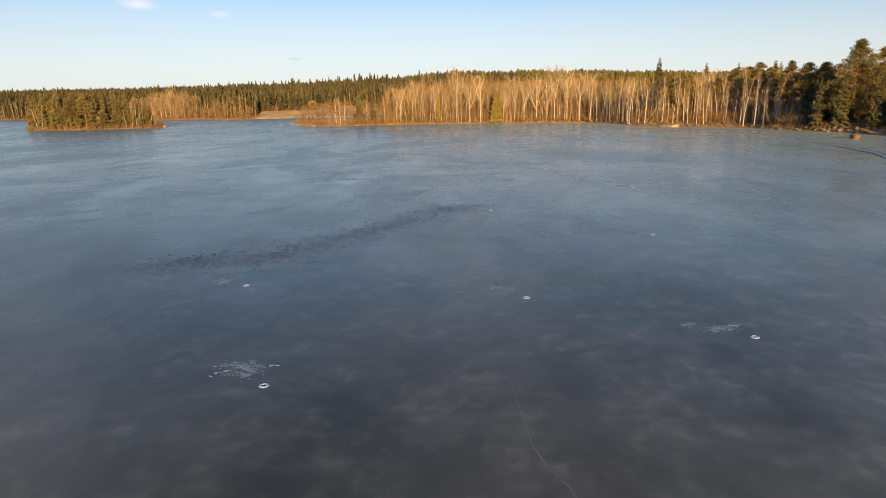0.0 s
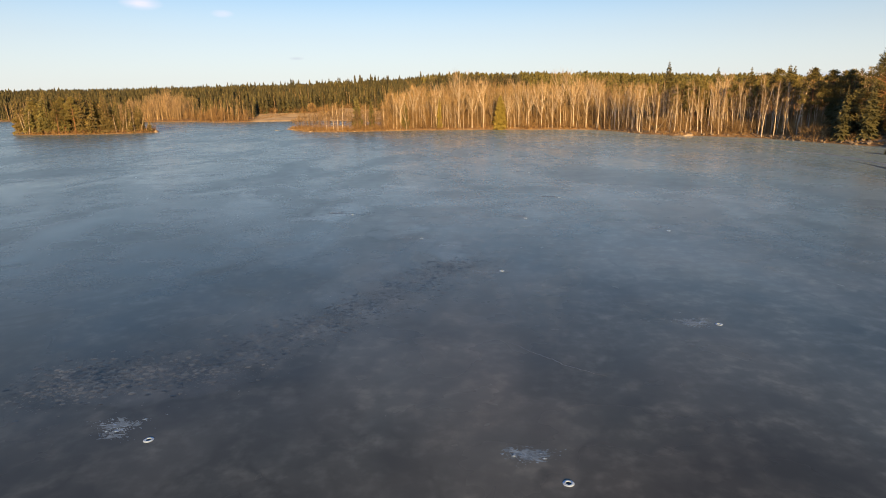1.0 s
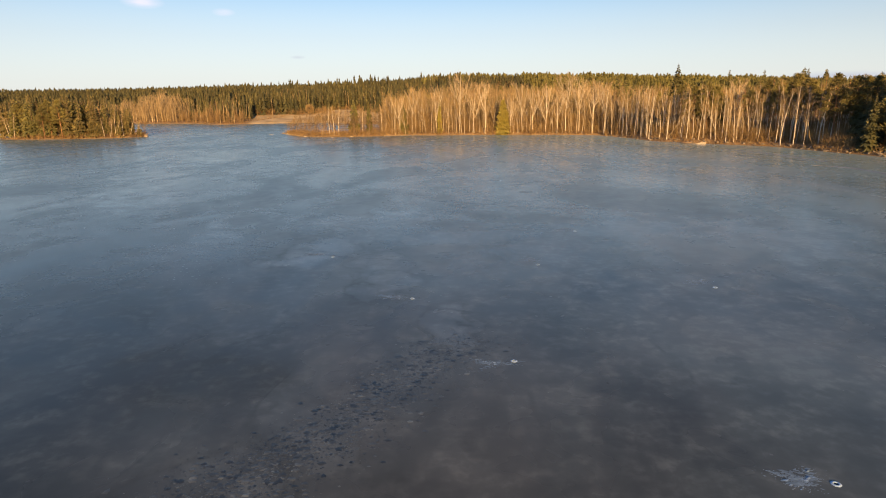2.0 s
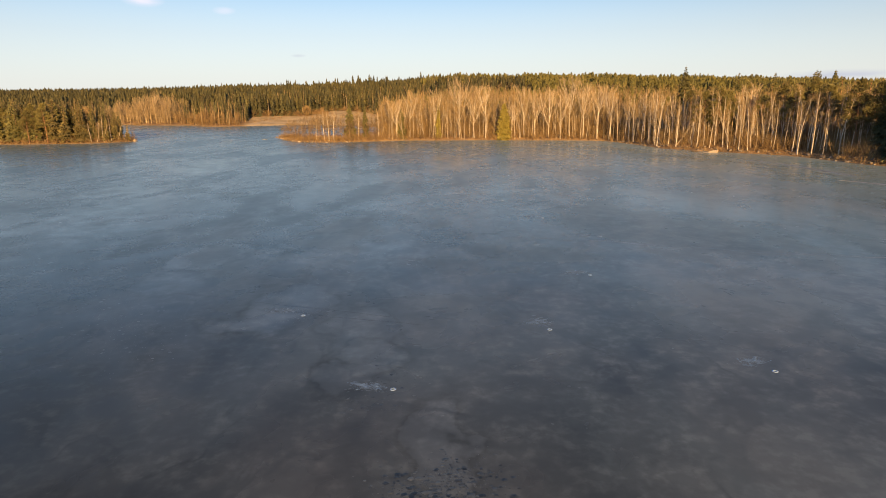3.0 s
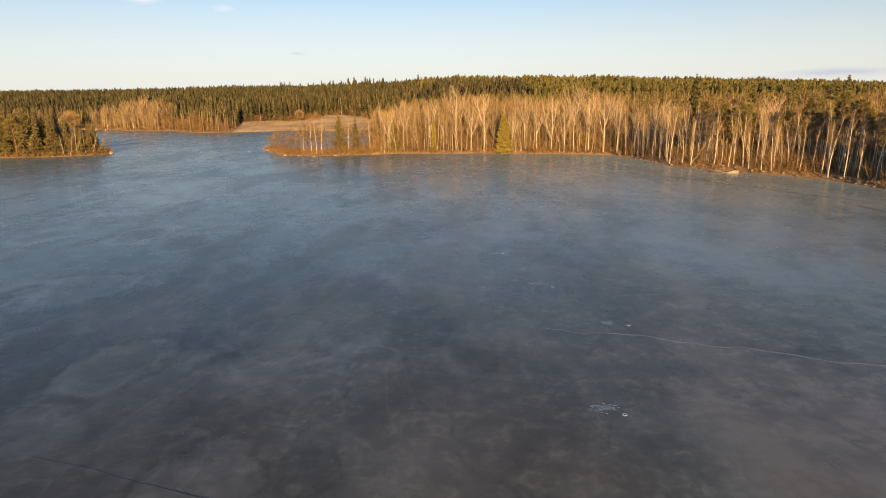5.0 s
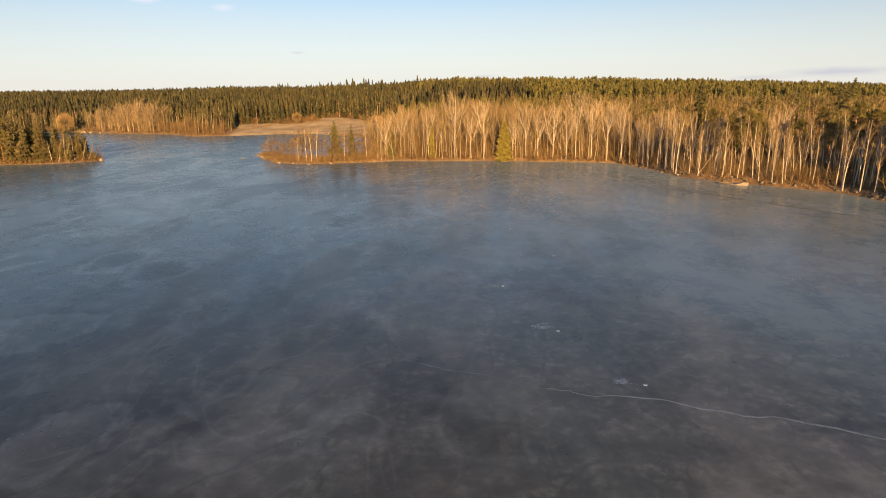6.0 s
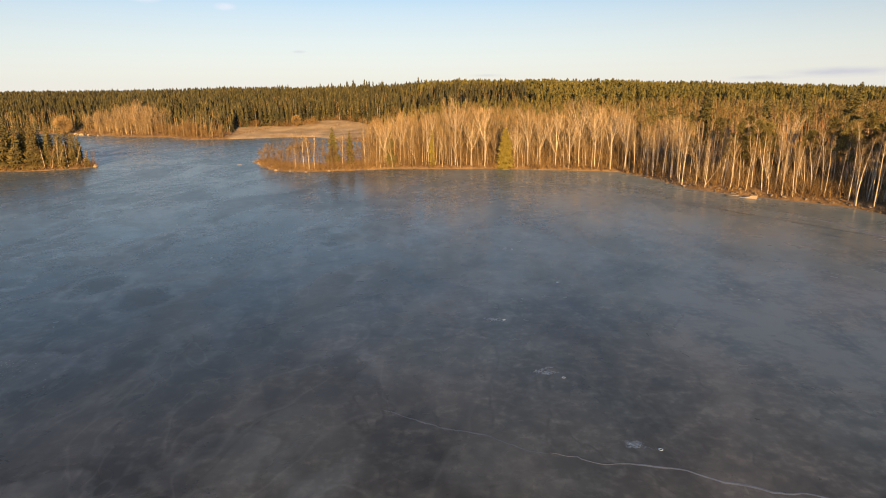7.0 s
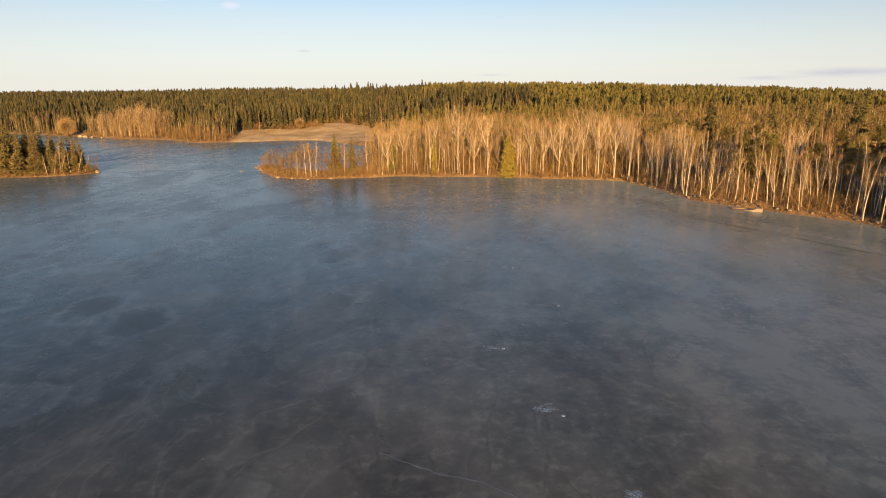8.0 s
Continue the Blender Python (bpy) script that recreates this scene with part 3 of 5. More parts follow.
def spruce_soup(seed, tall, wide, tiers, around, low=0.04, taper=0.8):
    """Trunk, and whorls of drooping boughs, each with a few side sprays."""
    rng = np.random.default_rng(seed)
    wood, crown = Soup(), Soup()
    wood.tube([(0, 0, -0.3), (0.02 * tall, 0, tall * 0.5), (0, 0, tall * 0.98)], [tall * 0.013, tall * 0.008, 0.02], 6)
    for i in range(tiers):
        k = low + (1 - low) * (i / tiers) ** 0.92
        reach = wide * (1 - k) ** taper * rng.uniform(0.75, 1.15) + 0.12
        n = max(5, int(around * (1 - 0.45 * k)))
        turn = rng.uniform(0, 6.28) + np.arange(n) * 6.283 / n + rng.normal(size=n) * 0.18
        r = reach * rng.uniform(0.45, 1.3, n)
        z = tall * k + rng.normal(size=n) * tall * 0.012
        out = np.stack([np.cos(turn), np.sin(turn), 0 * turn], 1)
        side = np.stack([-np.sin(turn), np.cos(turn), 0 * turn], 1)
        root = np.stack([0 * z, 0 * z, z + 0.05 * tall * (1 - k)], 1)
        mid = root + out * (r * 0.55)[:, None] - np.array([0, 0, 1]) * (r * 0.2)[:, None]
        tip = root + out * r[:, None] - np.array([0, 0, 1]) * (r * 0.42 - 0.05)[:, None]
        w = (r * 0.27)[:, None]
        for a, b, c in ((root, mid - side * w, mid + side * w * 0.4), (mid - side * w * 0.8, tip, mid + side * w * 0.8),
                        (mid, tip + side * w * 1.4 - out * w * 0.6, mid + side * w * 0.9), (mid, mid - side * w * 0.9, tip - side * w * 1.4 - out * w * 0.6),
                        (root, mid - np.array([0, 0, 1]) * w * 1.5, tip * 0.5 + mid * 0.5)):
            crown.add(np.stack([a, b, c], 1).reshape(-1, 3), np.arange(3 * n).reshape(-1, 3))
    crown.add([(0.08, 0, tall * 0.95), (-0.08, 0.05, tall * 0.95), (0, 0, tall * 1.02), (0, 0.09, tall * 0.94)], [(0, 1, 2), (1, 3, 2)])
    return wood, crown


def pine_soup(seed, tall, clumps, per, first=0.5, wide=0.2, power=1.9):
    """A bare orange trunk with crooked limbs that carry loose clumps of needle tufts."""
    rng = np.random.default_rng(seed)
    wood, crown = Soup(), Soup()
    k = np.linspace(0, 1, 7)
    bend = rng.normal(size=2) * 0.012 * tall
    stem = np.stack([bend[0] * k**2 + 0.1 * np.sin(5 * k), bend[1] * k**2, tall * 0.97 * k - 0.3 * (1 - k)], 1)
    wood.tube(stem, tall * 0.0125 * np.array([1.2, 1, 0.92, 0.8, 0.62, 0.4, 0.12]), 6)
    for i in range(clumps):
        at = first + (1.0 - first) * (i + rng.uniform(0, 0.8)) / clumps
        j = min(at, 0.999) * 6
        p0 = stem[int(j)] + (stem[int(j) + 1] - stem[int(j)]) * (j % 1)
        turn = i * 2.4 + rng.uniform(-0.6, 0.6)
        reach = tall * wide * max(0.03, 1 - ((at - first) / (1 - first)) ** power) * rng.uniform(0.5, 1.1)
        end = p0 + np.array([math.cos(turn) * reach, math.sin(turn) * reach, reach * rng.uniform(0.1, 0.5)])
        wood.tube([p0, p0 * 0.45 + end * 0.55 + rng.normal(size=3) * 0.1, end], [tall * 0.004, tall * 0.0028, 0.015], 3)
        size = tall * rng.uniform(0.06, 0.105) * (1.15 - 0.45 * at)
        c = rng.normal(size=(per, 3))
        c *= rng.uniform(0.35, 1, (per, 1)) / np.linalg.norm(c, axis=1)[:, None]
        c = end + c * np.array([size, size, size * 0.5])
        c[: per // 4] = p0 + (end - p0) * rng.uniform(0.4, 1, (per // 4, 1)) + rng.normal(size=(per // 4, 3)) * size * 0.22
        way = c - (p0 * 0.3 + end * 0.7)
        way = way / (np.linalg.norm(way, axis=1)[:, None] + 0.05) + np.array([0, 0, 0.35]) + rng.normal(size=(per, 3)) * 0.35
        crown.slivers(c - way * 0.1, c + way * rng.uniform(0.14, 0.3, (per, 1)), rng.uniform(0.1, 0.2, per), rng)
    return wood, crown


def far_spruce(seed, tiers, n):
    """A ragged spruce one metre high: whorls of single drooping boughs."""
    rng = np.random.default_rng(seed)
    s = Soup()
    for i in range(tiers):
        k = 0.05 + 0.93 * (i / tiers) ** 0.9
        r = (0.125 * (1 - k) ** 0.75 + 0.01) * rng.uniform(0.55, 1.3, n)
        turn = np.arange(n) * 6.283 / n + rng.uniform(0, 6) + rng.normal(size=n) * 0.2
        out = np.stack([np.cos(turn), np.sin(turn), 0 * turn], 1)
        side = np.stack([-np.sin(turn), np.cos(turn), 0 * turn], 1) * (0.42 * r + 0.012)[:, None]
        root = np.stack([0 * r, 0 * r, k + 1.6 / tiers * rng.uniform(0.5, 1.1, n)], 1)
        root[:, 2] = np.minimum(root[:, 2], 1.0)
        tip = np.stack([0 * r, 0 * r, k - 0.35 * r + rng.normal(size=n) * 0.012], 1) + out * r[:, None]
        a, b = tip - side * rng.uniform(0.5, 1.3, (n, 1)), tip + side * rng.uniform(0.5, 1.3, (n, 1)) - np.array([0, 0, 0.012])
        s.add(np.stack([root, a, b], 1).reshape(-1, 3), np.arange(3 * n).reshape(-1, 3))
    v, f = s.arrays()
    return v, f, np.zeros(len(f), int)


def brush(seed, stems, twigs, fat=1.0):
    """A leafless bush one metre high: a fan of thin stems and side twigs."""
    rng = np.random.default_rng(seed)
    s = Soup()
    base = np.concatenate([rng.normal(size=(stems, 2)) * 0.1, np.full((stems, 1), -0.05)], 1)
    tip = base + np.concatenate([rng.normal(size=(stems, 2)) * 0.26, rng.uniform(0.6, 1.0, (stems, 1))], 1)
    s.slivers(base, tip, rng.uniform(0.02, 0.04, stems) * fat, rng)
    pick, at = rng.integers(stems, size=twigs), rng.uniform(0.15, 0.85, (twigs, 1))
    p = base[pick] * (1 - at) + tip[pick] * at
    q = p + (tip[pick] - base[pick]) * rng.uniform(0.15, 0.4, (twigs, 1)) + rng.normal(size=(twigs, 3)) * 0.11
    s.slivers(p, q, rng.uniform(0.012, 0.028, twigs) * fat, rng)
    v, f = s.arrays()
    return v, f, np.zeros(len(f), int)


def young_conifer(seed, n):
    """A blunt dense young conifer one metre high, all of small upswept sprays."""
    rng = np.random.default_rng(seed)
    s = Soup()
    at = rng.uniform(0.0, 1.0, n) ** 0.8
    r = 0.13 * (1 - at) ** 0.7 * rng.uniform(0.6, 1.1, n)
    turn = rng.uniform(0, 6.28, n)
    c = np.stack([r * np.cos(turn), r * np.sin(turn), 0.25 + 0.72 * at], 1)
    way = np.stack([0.3 * np.cos(turn), 0.3 * np.sin(turn), rng.uniform(0.9, 1.5, n)], 1) + rng.normal(size=(n, 3)) * 0.2
    long = rng.uniform(0.05, 0.1, (n, 1)) * (1.2 - 0.5 * at[:, None])
    side = np.stack([-np.sin(turn), np.cos(turn), 0 * turn], 1) * rng.uniform(0.02, 0.04, (n, 1))
    s.add(np.stack([c - side, c + side, c + way * long], 1).reshape(-1, 3), np.arange(3 * n).reshape(-1, 3))
    v, f = s.arrays()
    return v, f, np.zeros(len(f), int)


def far_pine(seed):
    """A far pine, one metre high: a loose rounded head of tufts over a thin stem."""
    rng = np.random.default_rng(seed)
    s = Soup()
    stem = Soup()
    stem.tube([(0, 0, 0), (0, 0, 0.9)], [0.014, 0.008], 3)
    n = 84
    at = rng.uniform(0.55, 1.0, n)
    r = 0.095 * np.sqrt(np.clip(1 - ((at - 0.7) / 0.31) ** 2, 0.03, 1)) * np.sqrt(rng.uniform(0.1, 1, n))
    turn = rng.uniform(0, 6.28, n)
    c = np.stack([r * np.cos(turn), r * np.sin(turn), at], 1)
    way = c - np.array([0, 0, 0.66])
    way = way / np.linalg.norm(way, axis=1)[:, None] + rng.normal(size=(n, 3)) * 0.5
    s.slivers(c - way * 0.015, c + way * rng.uniform(0.02, 0.045, (n, 1)), rng.uniform(0.015, 0.03, n), rng)
    return joined(stem, s)


def pole_tree(seed, tall, twigs, first, thick):
    """A slim leafless tree of the deep wood: a straight stem and a narrow brush of upswept twigs."""
    rng = np.random.default_rng(seed)
    wood, crown = Soup(), Soup()
    bend = rng.normal(size=2) * 0.025 * tall
    k = np.array([0, 0.35, 0.7, 1.0])
    stem = np.stack([bend[0] * k**2, bend[1] * k**2, tall * k], 1)
    wood.tube(stem, thick * np.array([1.1, 0.85, 0.6, 0.15]), 3)
    at = rng.uniform(first, 0.97, twigs)
    base = np.stack([bend[0] * at**2, bend[1] * at**2, tall * at], 1)
    turn, long = rng.uniform(0, 6.28, twigs), tall * rng.uniform(0.06, 0.16, twigs) * (1.2 - 0.6 * at)
    tip = base + np.stack([np.cos(turn) * long * 0.7, np.sin(turn) * long * 0.7, long * rng.uniform(0.6, 1.3, twigs)], 1)
    side = base + (tip - base) * rng.uniform(0.3, 0.7, (twigs, 1))
    crown.slivers(base, tip, rng.uniform(0.05, 0.1, twigs) * tall / 15, rng)
    crown.slivers(side, side + (tip - base) * 0.4 + rng.normal(size=(twigs, 3)) * 0.03 * tall, rng.uniform(0.03, 0.07, twigs) * tall / 15, rng)
    return joined(wood, crown)


def dome_tree(seed, tall, twigs):
    """A broad leafless crown of fine twigs on a few spreading stems."""
    rng = np.random.default_rng(seed)
    wood, crown = Soup(), Soup()
    wide = rng.uniform(0.12, 0.2)
    for i in range(4):
        turn, out = i * 1.6 + rng.uniform(0, 1), wide * rng.uniform(0.2, 0.8)
        end = np.array([math.cos(turn) * out, math.sin(turn) * out, rng.uniform(0.7, 0.9)]) * tall
        wood.tube([(0, 0, 0), end * np.array([0.25, 0.25, 0.4]), end], [0.13, 0.085, 0.02], 3)
    p = rng.normal(size=(twigs, 3))
    p *= rng.uniform(0.25, 1, (twigs, 1)) ** 0.5 / np.linalg.norm(p, axis=1)[:, None]
    c = p * np.array([wide, wide, 0.42]) * tall + np.array([0, 0, 0.56 * tall])
    way = c - np.array([0, 0, 0.2 * tall])
    way = way / np.linalg.norm(way, axis=1)[:, None] + rng.normal(size=(twigs, 3)) * 0.3
    crown.slivers(c - way * 0.04 * tall, c + way * tall * rng.uniform(0.03, 0.09, (twigs, 1)), rng.uniform(0.06, 0.14, twigs), rng)
    return joined(wood, crown)


def tall_pine(seed):
    """A thinned-out pine one metre high: a long bare stem under a small loose head."""
    rng = np.random.default_rng(seed)
    head, stem = Soup(), Soup()
    bend = rng.normal(size=2) * 0.01
    stem.tube([(0, 0, 0), (bend[0], bend[1], 0.5), (0, 0, 0.93)], [0.0165, 0.0135, 0.006], 3)
    n = 64
    at = rng.uniform(0.62, 1.0, n)
    r = 0.085 * np.sqrt(np.clip(1 - ((at - 0.78) / 0.23) ** 2, 0.03, 1)) * np.sqrt(rng.uniform(0.1, 1, n))
    turn = rng.uniform(0, 6.28, n)
    c = np.stack([r * np.cos(turn), r * np.sin(turn), at], 1)
    way = c - np.array([0, 0, 0.72])
    way = way / np.linalg.norm(way, axis=1)[:, None] + rng.normal(size=(n, 3)) * 0.5
    head.slivers(c - way * 0.014, c + way * rng.uniform(0.018, 0.04, (n, 1)), rng.uniform(0.014, 0.028, n), rng)
    return joined(stem, head)


def joined(wood, crown):
    a, b = wood.arrays(), crown.arrays()
    return np.concatenate([a[0], b[0]]), np.concatenate([a[1], b[1] + len(a[0])]), np.repeat([1, 0], [len(a[1]), len(b[1])])


def model_tree(name, wood, crown, bark, leaf, crown_label=""):
    """The first tree of a kind: an empty at its foot with its two parts."""
    root = new(name)
    part("trunk", wood.mesh(name + "_trunk", bark), root)
    part("crown", crown.mesh(name + "_crown", leaf), root, crown_label)
    return root


def plant(models, spots, label, category, group):
    """Sets trees at rows of x, y, turn, size, model and, for leaning ones, tilt; the first row of a model takes the model itself."""
    used = set()
    zs = height([s[0] for s in spots], [s[1] for s in spots])
    for (x, y, turn, size, which, *tilt), z in zip(spots, zs):
        m = models[which % len(models)]
        at = Matrix.Translation((x, y, z - 0.1)) @ (Matrix.Rotation(tilt[0], 4, "Y") if tilt else Matrix()) @ Matrix.Rotation(turn, 4, "Z")
        if which % len(models) in used:
            ob = copy_thing(m, at)
        else:
            used.add(which % len(models))
            ob = m
            ob.matrix_basis = at
        ob.scale = (size, size, size)
        tagged(ob, label, category, group)
    for i, m in enumerate(models):
        if i not in used:
            for o in (*m.children, m):
                bpy.data.objects.remove(o)


def spots_in(rng, x0, x1, y0, y1, cell, keep):
    """Jittered places in a box that keep(x, y, d) lets through."""
    gx, gy = np.meshgrid(np.arange(x0, x1, cell), np.arange(y0, y1, cell))
    gx = gx.ravel() + rng.uniform(0, cell, gx.size)
    gy = gy.ravel() + rng.uniform(0, cell, gy.size)
    d = inland(gx, gy)
    ok = keep(gx, gy, d)
    return np.stack([gx[ok], gy[ok], d[ok]], 1)


def in_view(x, y, more=25):
    return np.abs(x - 2) < 0.8 * y + more


rng = np.random.default_rng(7)

BIRCHES = [model_tree("birch", *bare_tree(10 + i, 15.5, 480, 18, 0.34 + 0.06 * (i % 3), 0.13, 0.085, rise=1.45, fork=(i % 3 == 0) * 2), BIRCH_BARK, TWIGS, "bare brown twigs") for i in range(7)]
ALDERS = [model_tree("alder", *bare_tree(30 + i, 8.0, 420, 18, 0.12, 0.1, 0.05, rise=2.1, fork=2, lean=0.05, fat=1.7, limb_fat=0.35), BROWN_BARK, RED_TWIGS, "bare reddish-brown twigs") for i in range(4)]
SPRUCES = [model_tree("spruce", *spruce_soup(50 + i, 15.0, 2.5 + 0.35 * (i % 3), 30, 14), BROWN_BARK, SHADED_NEEDLES, "dark green needles") for i in range(4)]
PINES = [model_tree("pine", *pine_soup(70 + i, 17.0, 38, 175, 0.36 + 0.06 * (i % 3), 0.2, 2.4), PINE_BARK, PINE_NEEDLES, "olive green needle clumps") for i in range(4)]


def rows(pts, lo, hi, models, r=rng):
    return [(p[0], p[1], r.uniform(0, 6.28), r.uniform(lo, hi), int(r.integers(models))) for p in pts]


def middle(x, y, d):
    return (x > -30) & (x < 62) & (y < 330)


def right_bank(x, y, d):
    return (x >= 58) & (y < 262)


# birches along the shore of the middle bank, the tallest ones set singly
TALL = [(3, 276.5, 1.32), (-7, 278, 1.05), (13.5, 275, 1.1), (29, 272.5, 1.1), (33, 271.5, 0.95), (38, 269, 1.05), (46, 267.5, 1.25), (51, 266, 1.15), (56, 264, 1.1), (60.0, 260, 1.05), (-17, 279, 0.95), (-23, 277, 0.85)]
p = spots_in(rng, -30, 62, 255, 300, 2.4, lambda x, y, d: middle(x, y, d) & (d > 1.4) & (d < 12) & (np.hypot(x - 21, y - 273) > 3.5))
p = p[(p[:, 2] < 6) | (rng.random(len(p)) < 0.5)]
plant(BIRCHES, rows(p, 0.62, 1.2, 7), "bare birch with a pale trunk on the lake shore", "birch tree", "birches along the shore")
FAN_BIRCHES = [model_tree("birch", *bare_tree(130 + i, 18.0, 1000, 40, 0.3, 0.22, 0.12, sides=6, rise=1.2, fork=4, lean=0.03, limb_fat=0.38, fat=1.25), WHITE_BARK, FAN_TWIGS, "wide fan of bare twigs") for i in range(4)]
TALL += [(93, 222, 0.92), (86, 229, 0.82), (99, 213, 0.75), (78, 226, 0.8), (79, 268, 0.85), (72, 262, 0.8), (66, 258, 0.7), (9, 275, 0.9), (24, 272.5, 0.8), (42.5, 267.5, 0.95)]
plant(FAN_BIRCHES, [(x, y, i * 1.9, k, i) for i, (x, y, k) in enumerate(TALL)], "tall spreading birch with pale limbs on the shore", "birch tree", "spreading birches")
q = spots_in(rng, 58, 135, 145, 262, 3.0, lambda x, y, d: right_bank(x, y, d) & (d > 0.6) & (d < 15) & (y > 183))
BIRCHES2 = [model_tree("birch", *bare_tree(110 + i, 13.5, 420, 18, 0.36, 0.12, 0.105, sides=6, rise=1.45, lean=0.05, fork=(i % 3 == 0), limb_fat=0.3), WHITE_BARK, TWIGS, "bare brown twigs") for i in range(6)]
plant(BIRCHES2, rows(q, 0.75, 1.25, 6), "slender bare birch with a white trunk on the stony bank", "birch tree", "birches on the stony bank")

# the spruce at the water's edge, and others of the near shores
plant([model_tree("spruce", *spruce_soup(59, 14.2, 3.3, 40, 18, 0.01, 0.4), BROWN_BARK, YOUNG_NEEDLES, "yellow-green needles")], [(20.8, 272.3, 0.4, 1.0, 0)],
      "bushy yellow-green spruce at the water's edge", "spruce tree", "spruces near the shore")
plant([model_tree("spruce", *spruce_soup(61, 14.2, 1.7, 30, 13, 0.02, 0.55), BROWN_BARK, YOUNG_NEEDLES, "yellow-green needles")], [(-5.5, 276.5, 0.9, 0.98, 0)],
      "slim yellow-green spruce among the shore birches", "spruce tree", "spruces near the shore")
BUSHY = [model_tree("spruce", *spruce_soup(64 + i, 14.0, 3.2 - 1.1 * i, 32, 15, 0.02, 0.6), BROWN_BARK, SPRUCE_NEEDLES, "dark green needles") for i in range(2)]
plant(BUSHY, [(-35.5, 277.5, 1.0, 0.95, 1), (-42, 278.5, 2.0, 1.05, 0), (-21, 279.5, 3.0, 0.9, 0)], "bushy dark spruce on the point", "spruce tree", "spruces near the shore")
SPR = [(101, 168, 1, 0.9, 1), (104, 163, 2, 1.0, 2), (108, 155, 3, 0.95, 3),
       (112, 152, 4, 1.1, 0), (103, 173, 5, 0.85, 2), (104, 178, 0, 0.95, 1), (107, 175, 3, 1.05, 0)]
w = spots_in(rng, 64, 150, 140, 262, 7.0, lambda x, y, d: right_bank(x, y, d) & (d > 7) & (d < 34))
SPR += [(x, y, rng.uniform(0, 6), rng.uniform(0.5, 0.95), int(rng.integers(4))) for x, y, d in w if rng.random() < (0.14 if y > 178 else 0.6)]
SKYLINE = [model_tree("spruce", *spruce_soup(170 + i, 22.0, 4.0, 34, 13, 0.1, 0.55), BROWN_BARK, SPRUCE_NEEDLES, "dark green needles") for i in range(3)]
plant(SKYLINE, [(76, 292, 4.3, 0.9, 0), (79.5, 292, 2.8, 0.86, 1), (85, 292, 1.8, 0.9, 2), (101.4, 300, 0.3, 1.17, 2), (120, 290, 1.3, 1.0, 1), (135, 290, 2.3, 0.98, 2), (151, 288, 3.3, 1.01, 0), (158, 302, 1.1, 1.0, 0), (168, 315, 2.1, 1.06, 1), (233, 410, 0.1, 1.18, 2), (247, 432, 4.1, 1.17, 0)],
      "tall spruce rising above the wood behind the bank", "spruce tree", "spruces above the wood")
plant(SPRUCES, SPR, "green spruce with drooping boughs near the shore", "spruce tree", "spruces near the shore")

plant([model_tree("pine", *pine_soup(90, 22.0, 150, 150, 0.1, 0.27, 2.5), PINE_BARK, PINE_NEEDLES, "dense olive needle clumps")], [(108.0, 165, 0.5, 1.0, 0)],
      "tall bushy pine towering over the bank", "pine tree", "pines of the bank")
plant([model_tree("pine", *pine_soup(95, 16.5, 80, 170, 0.42, 0.3, 3.2), PINE_BARK, PINE_NEEDLES, "broad round olive needle crown")], [(105.0, 203, 2.5, 1.0, 0)], "broad round-crowned pine standing among the bank trees", "pine tree", "pines of the bank")
PIN = [(97.5, 205, 0.4, 1.0, 0), (103, 207, 2.4, 1.08, 2), (115, 165, 1.5, 1.15, 1), (79, 222, 1.1, 0.95, 0), (82.5, 219, 2.1, 1.0, 1), (86, 222, 3.1, 0.92, 2), (99, 214, 0.1, 0.98, 3), (103, 213, 4.1, 1.0, 1), (101, 183, 0.2, 1.08, 3), (104, 180, 4.0, 1.02, 1), (-190, 283, 1.0, 0.85, 2), (-184, 287, 3.0, 0.9, 0)]
w = spots_in(rng, 64, 160, 130, 262, 6.0, lambda x, y, d: right_bank(x, y, d) & (d > 9) & (d < 30))
PIN += [(x, y, rng.uniform(0, 6), rng.uniform(0.7, 1.0), int(rng.integers(4))) for x, y, d in w if rng.random() < (0.2 if y > 182 else 0.8)]
w = spots_in(rng, -200, -136, 272, 304, 5.0, lambda x, y, d: (d > 1.0) & (y < 305))
PIN += [(x, y, rng.uniform(0, 6), rng.uniform(0.7, 1.0), int(rng.integers(4))) for x, y, d in w if rng.random() < 0.25 and x < -162]
plant(PINES, PIN, "pine with an orange-brown trunk and olive crown", "pine tree", "pines of the bank")

RAGGED = [model_tree("spruce", *spruce_soup(160 + i, 14.5, 2.5 + 0.4 * (i % 3), 17 + 2 * i, 9, 0.08, 0.62), BROWN_BARK, BROWN_NEEDLES if i % 2 else SPRUCE_NEEDLES, "brownish green needles") for i in range(4)]
w = spots_in(rng, -200, -136, 272, 304, 3.5, lambda x, y, d: (d > 1.2) & (y < 305))
RAG = [(x, y, rng.uniform(0, 6), rng.uniform(0.66, 1.06) * (1.24 if x < -151 else 0.92 if x < -143 else 0.5), int(rng.integers(4)), rng.uniform(-0.05, 0.07)) for x, y, d in w if rng.random() < 0.72]
plant(RAGGED, RAG, "ragged brownish green spruce crowded on the island", "spruce tree", "spruces of the island")

# alders of the point and the island's tips
ALD = []
w = spots_in(rng, -82, -28, 266, 306, 2.1, lambda x, y, d: (d > 0.8) & (y < 306))
ALD += [(x, y, rng.uniform(0, 6), rng.uniform(0.6, 1.45) * (0.55 + 0.45 * min(1, (x + 82) / 30)), int(rng.integers(4))) for x, y, d in w if rng.random() < 0.85]
w = spots_in(rng, -28, 66, 222, 276, 4.0, lambda x, y, d: (d > 0.8) & (d < 6))
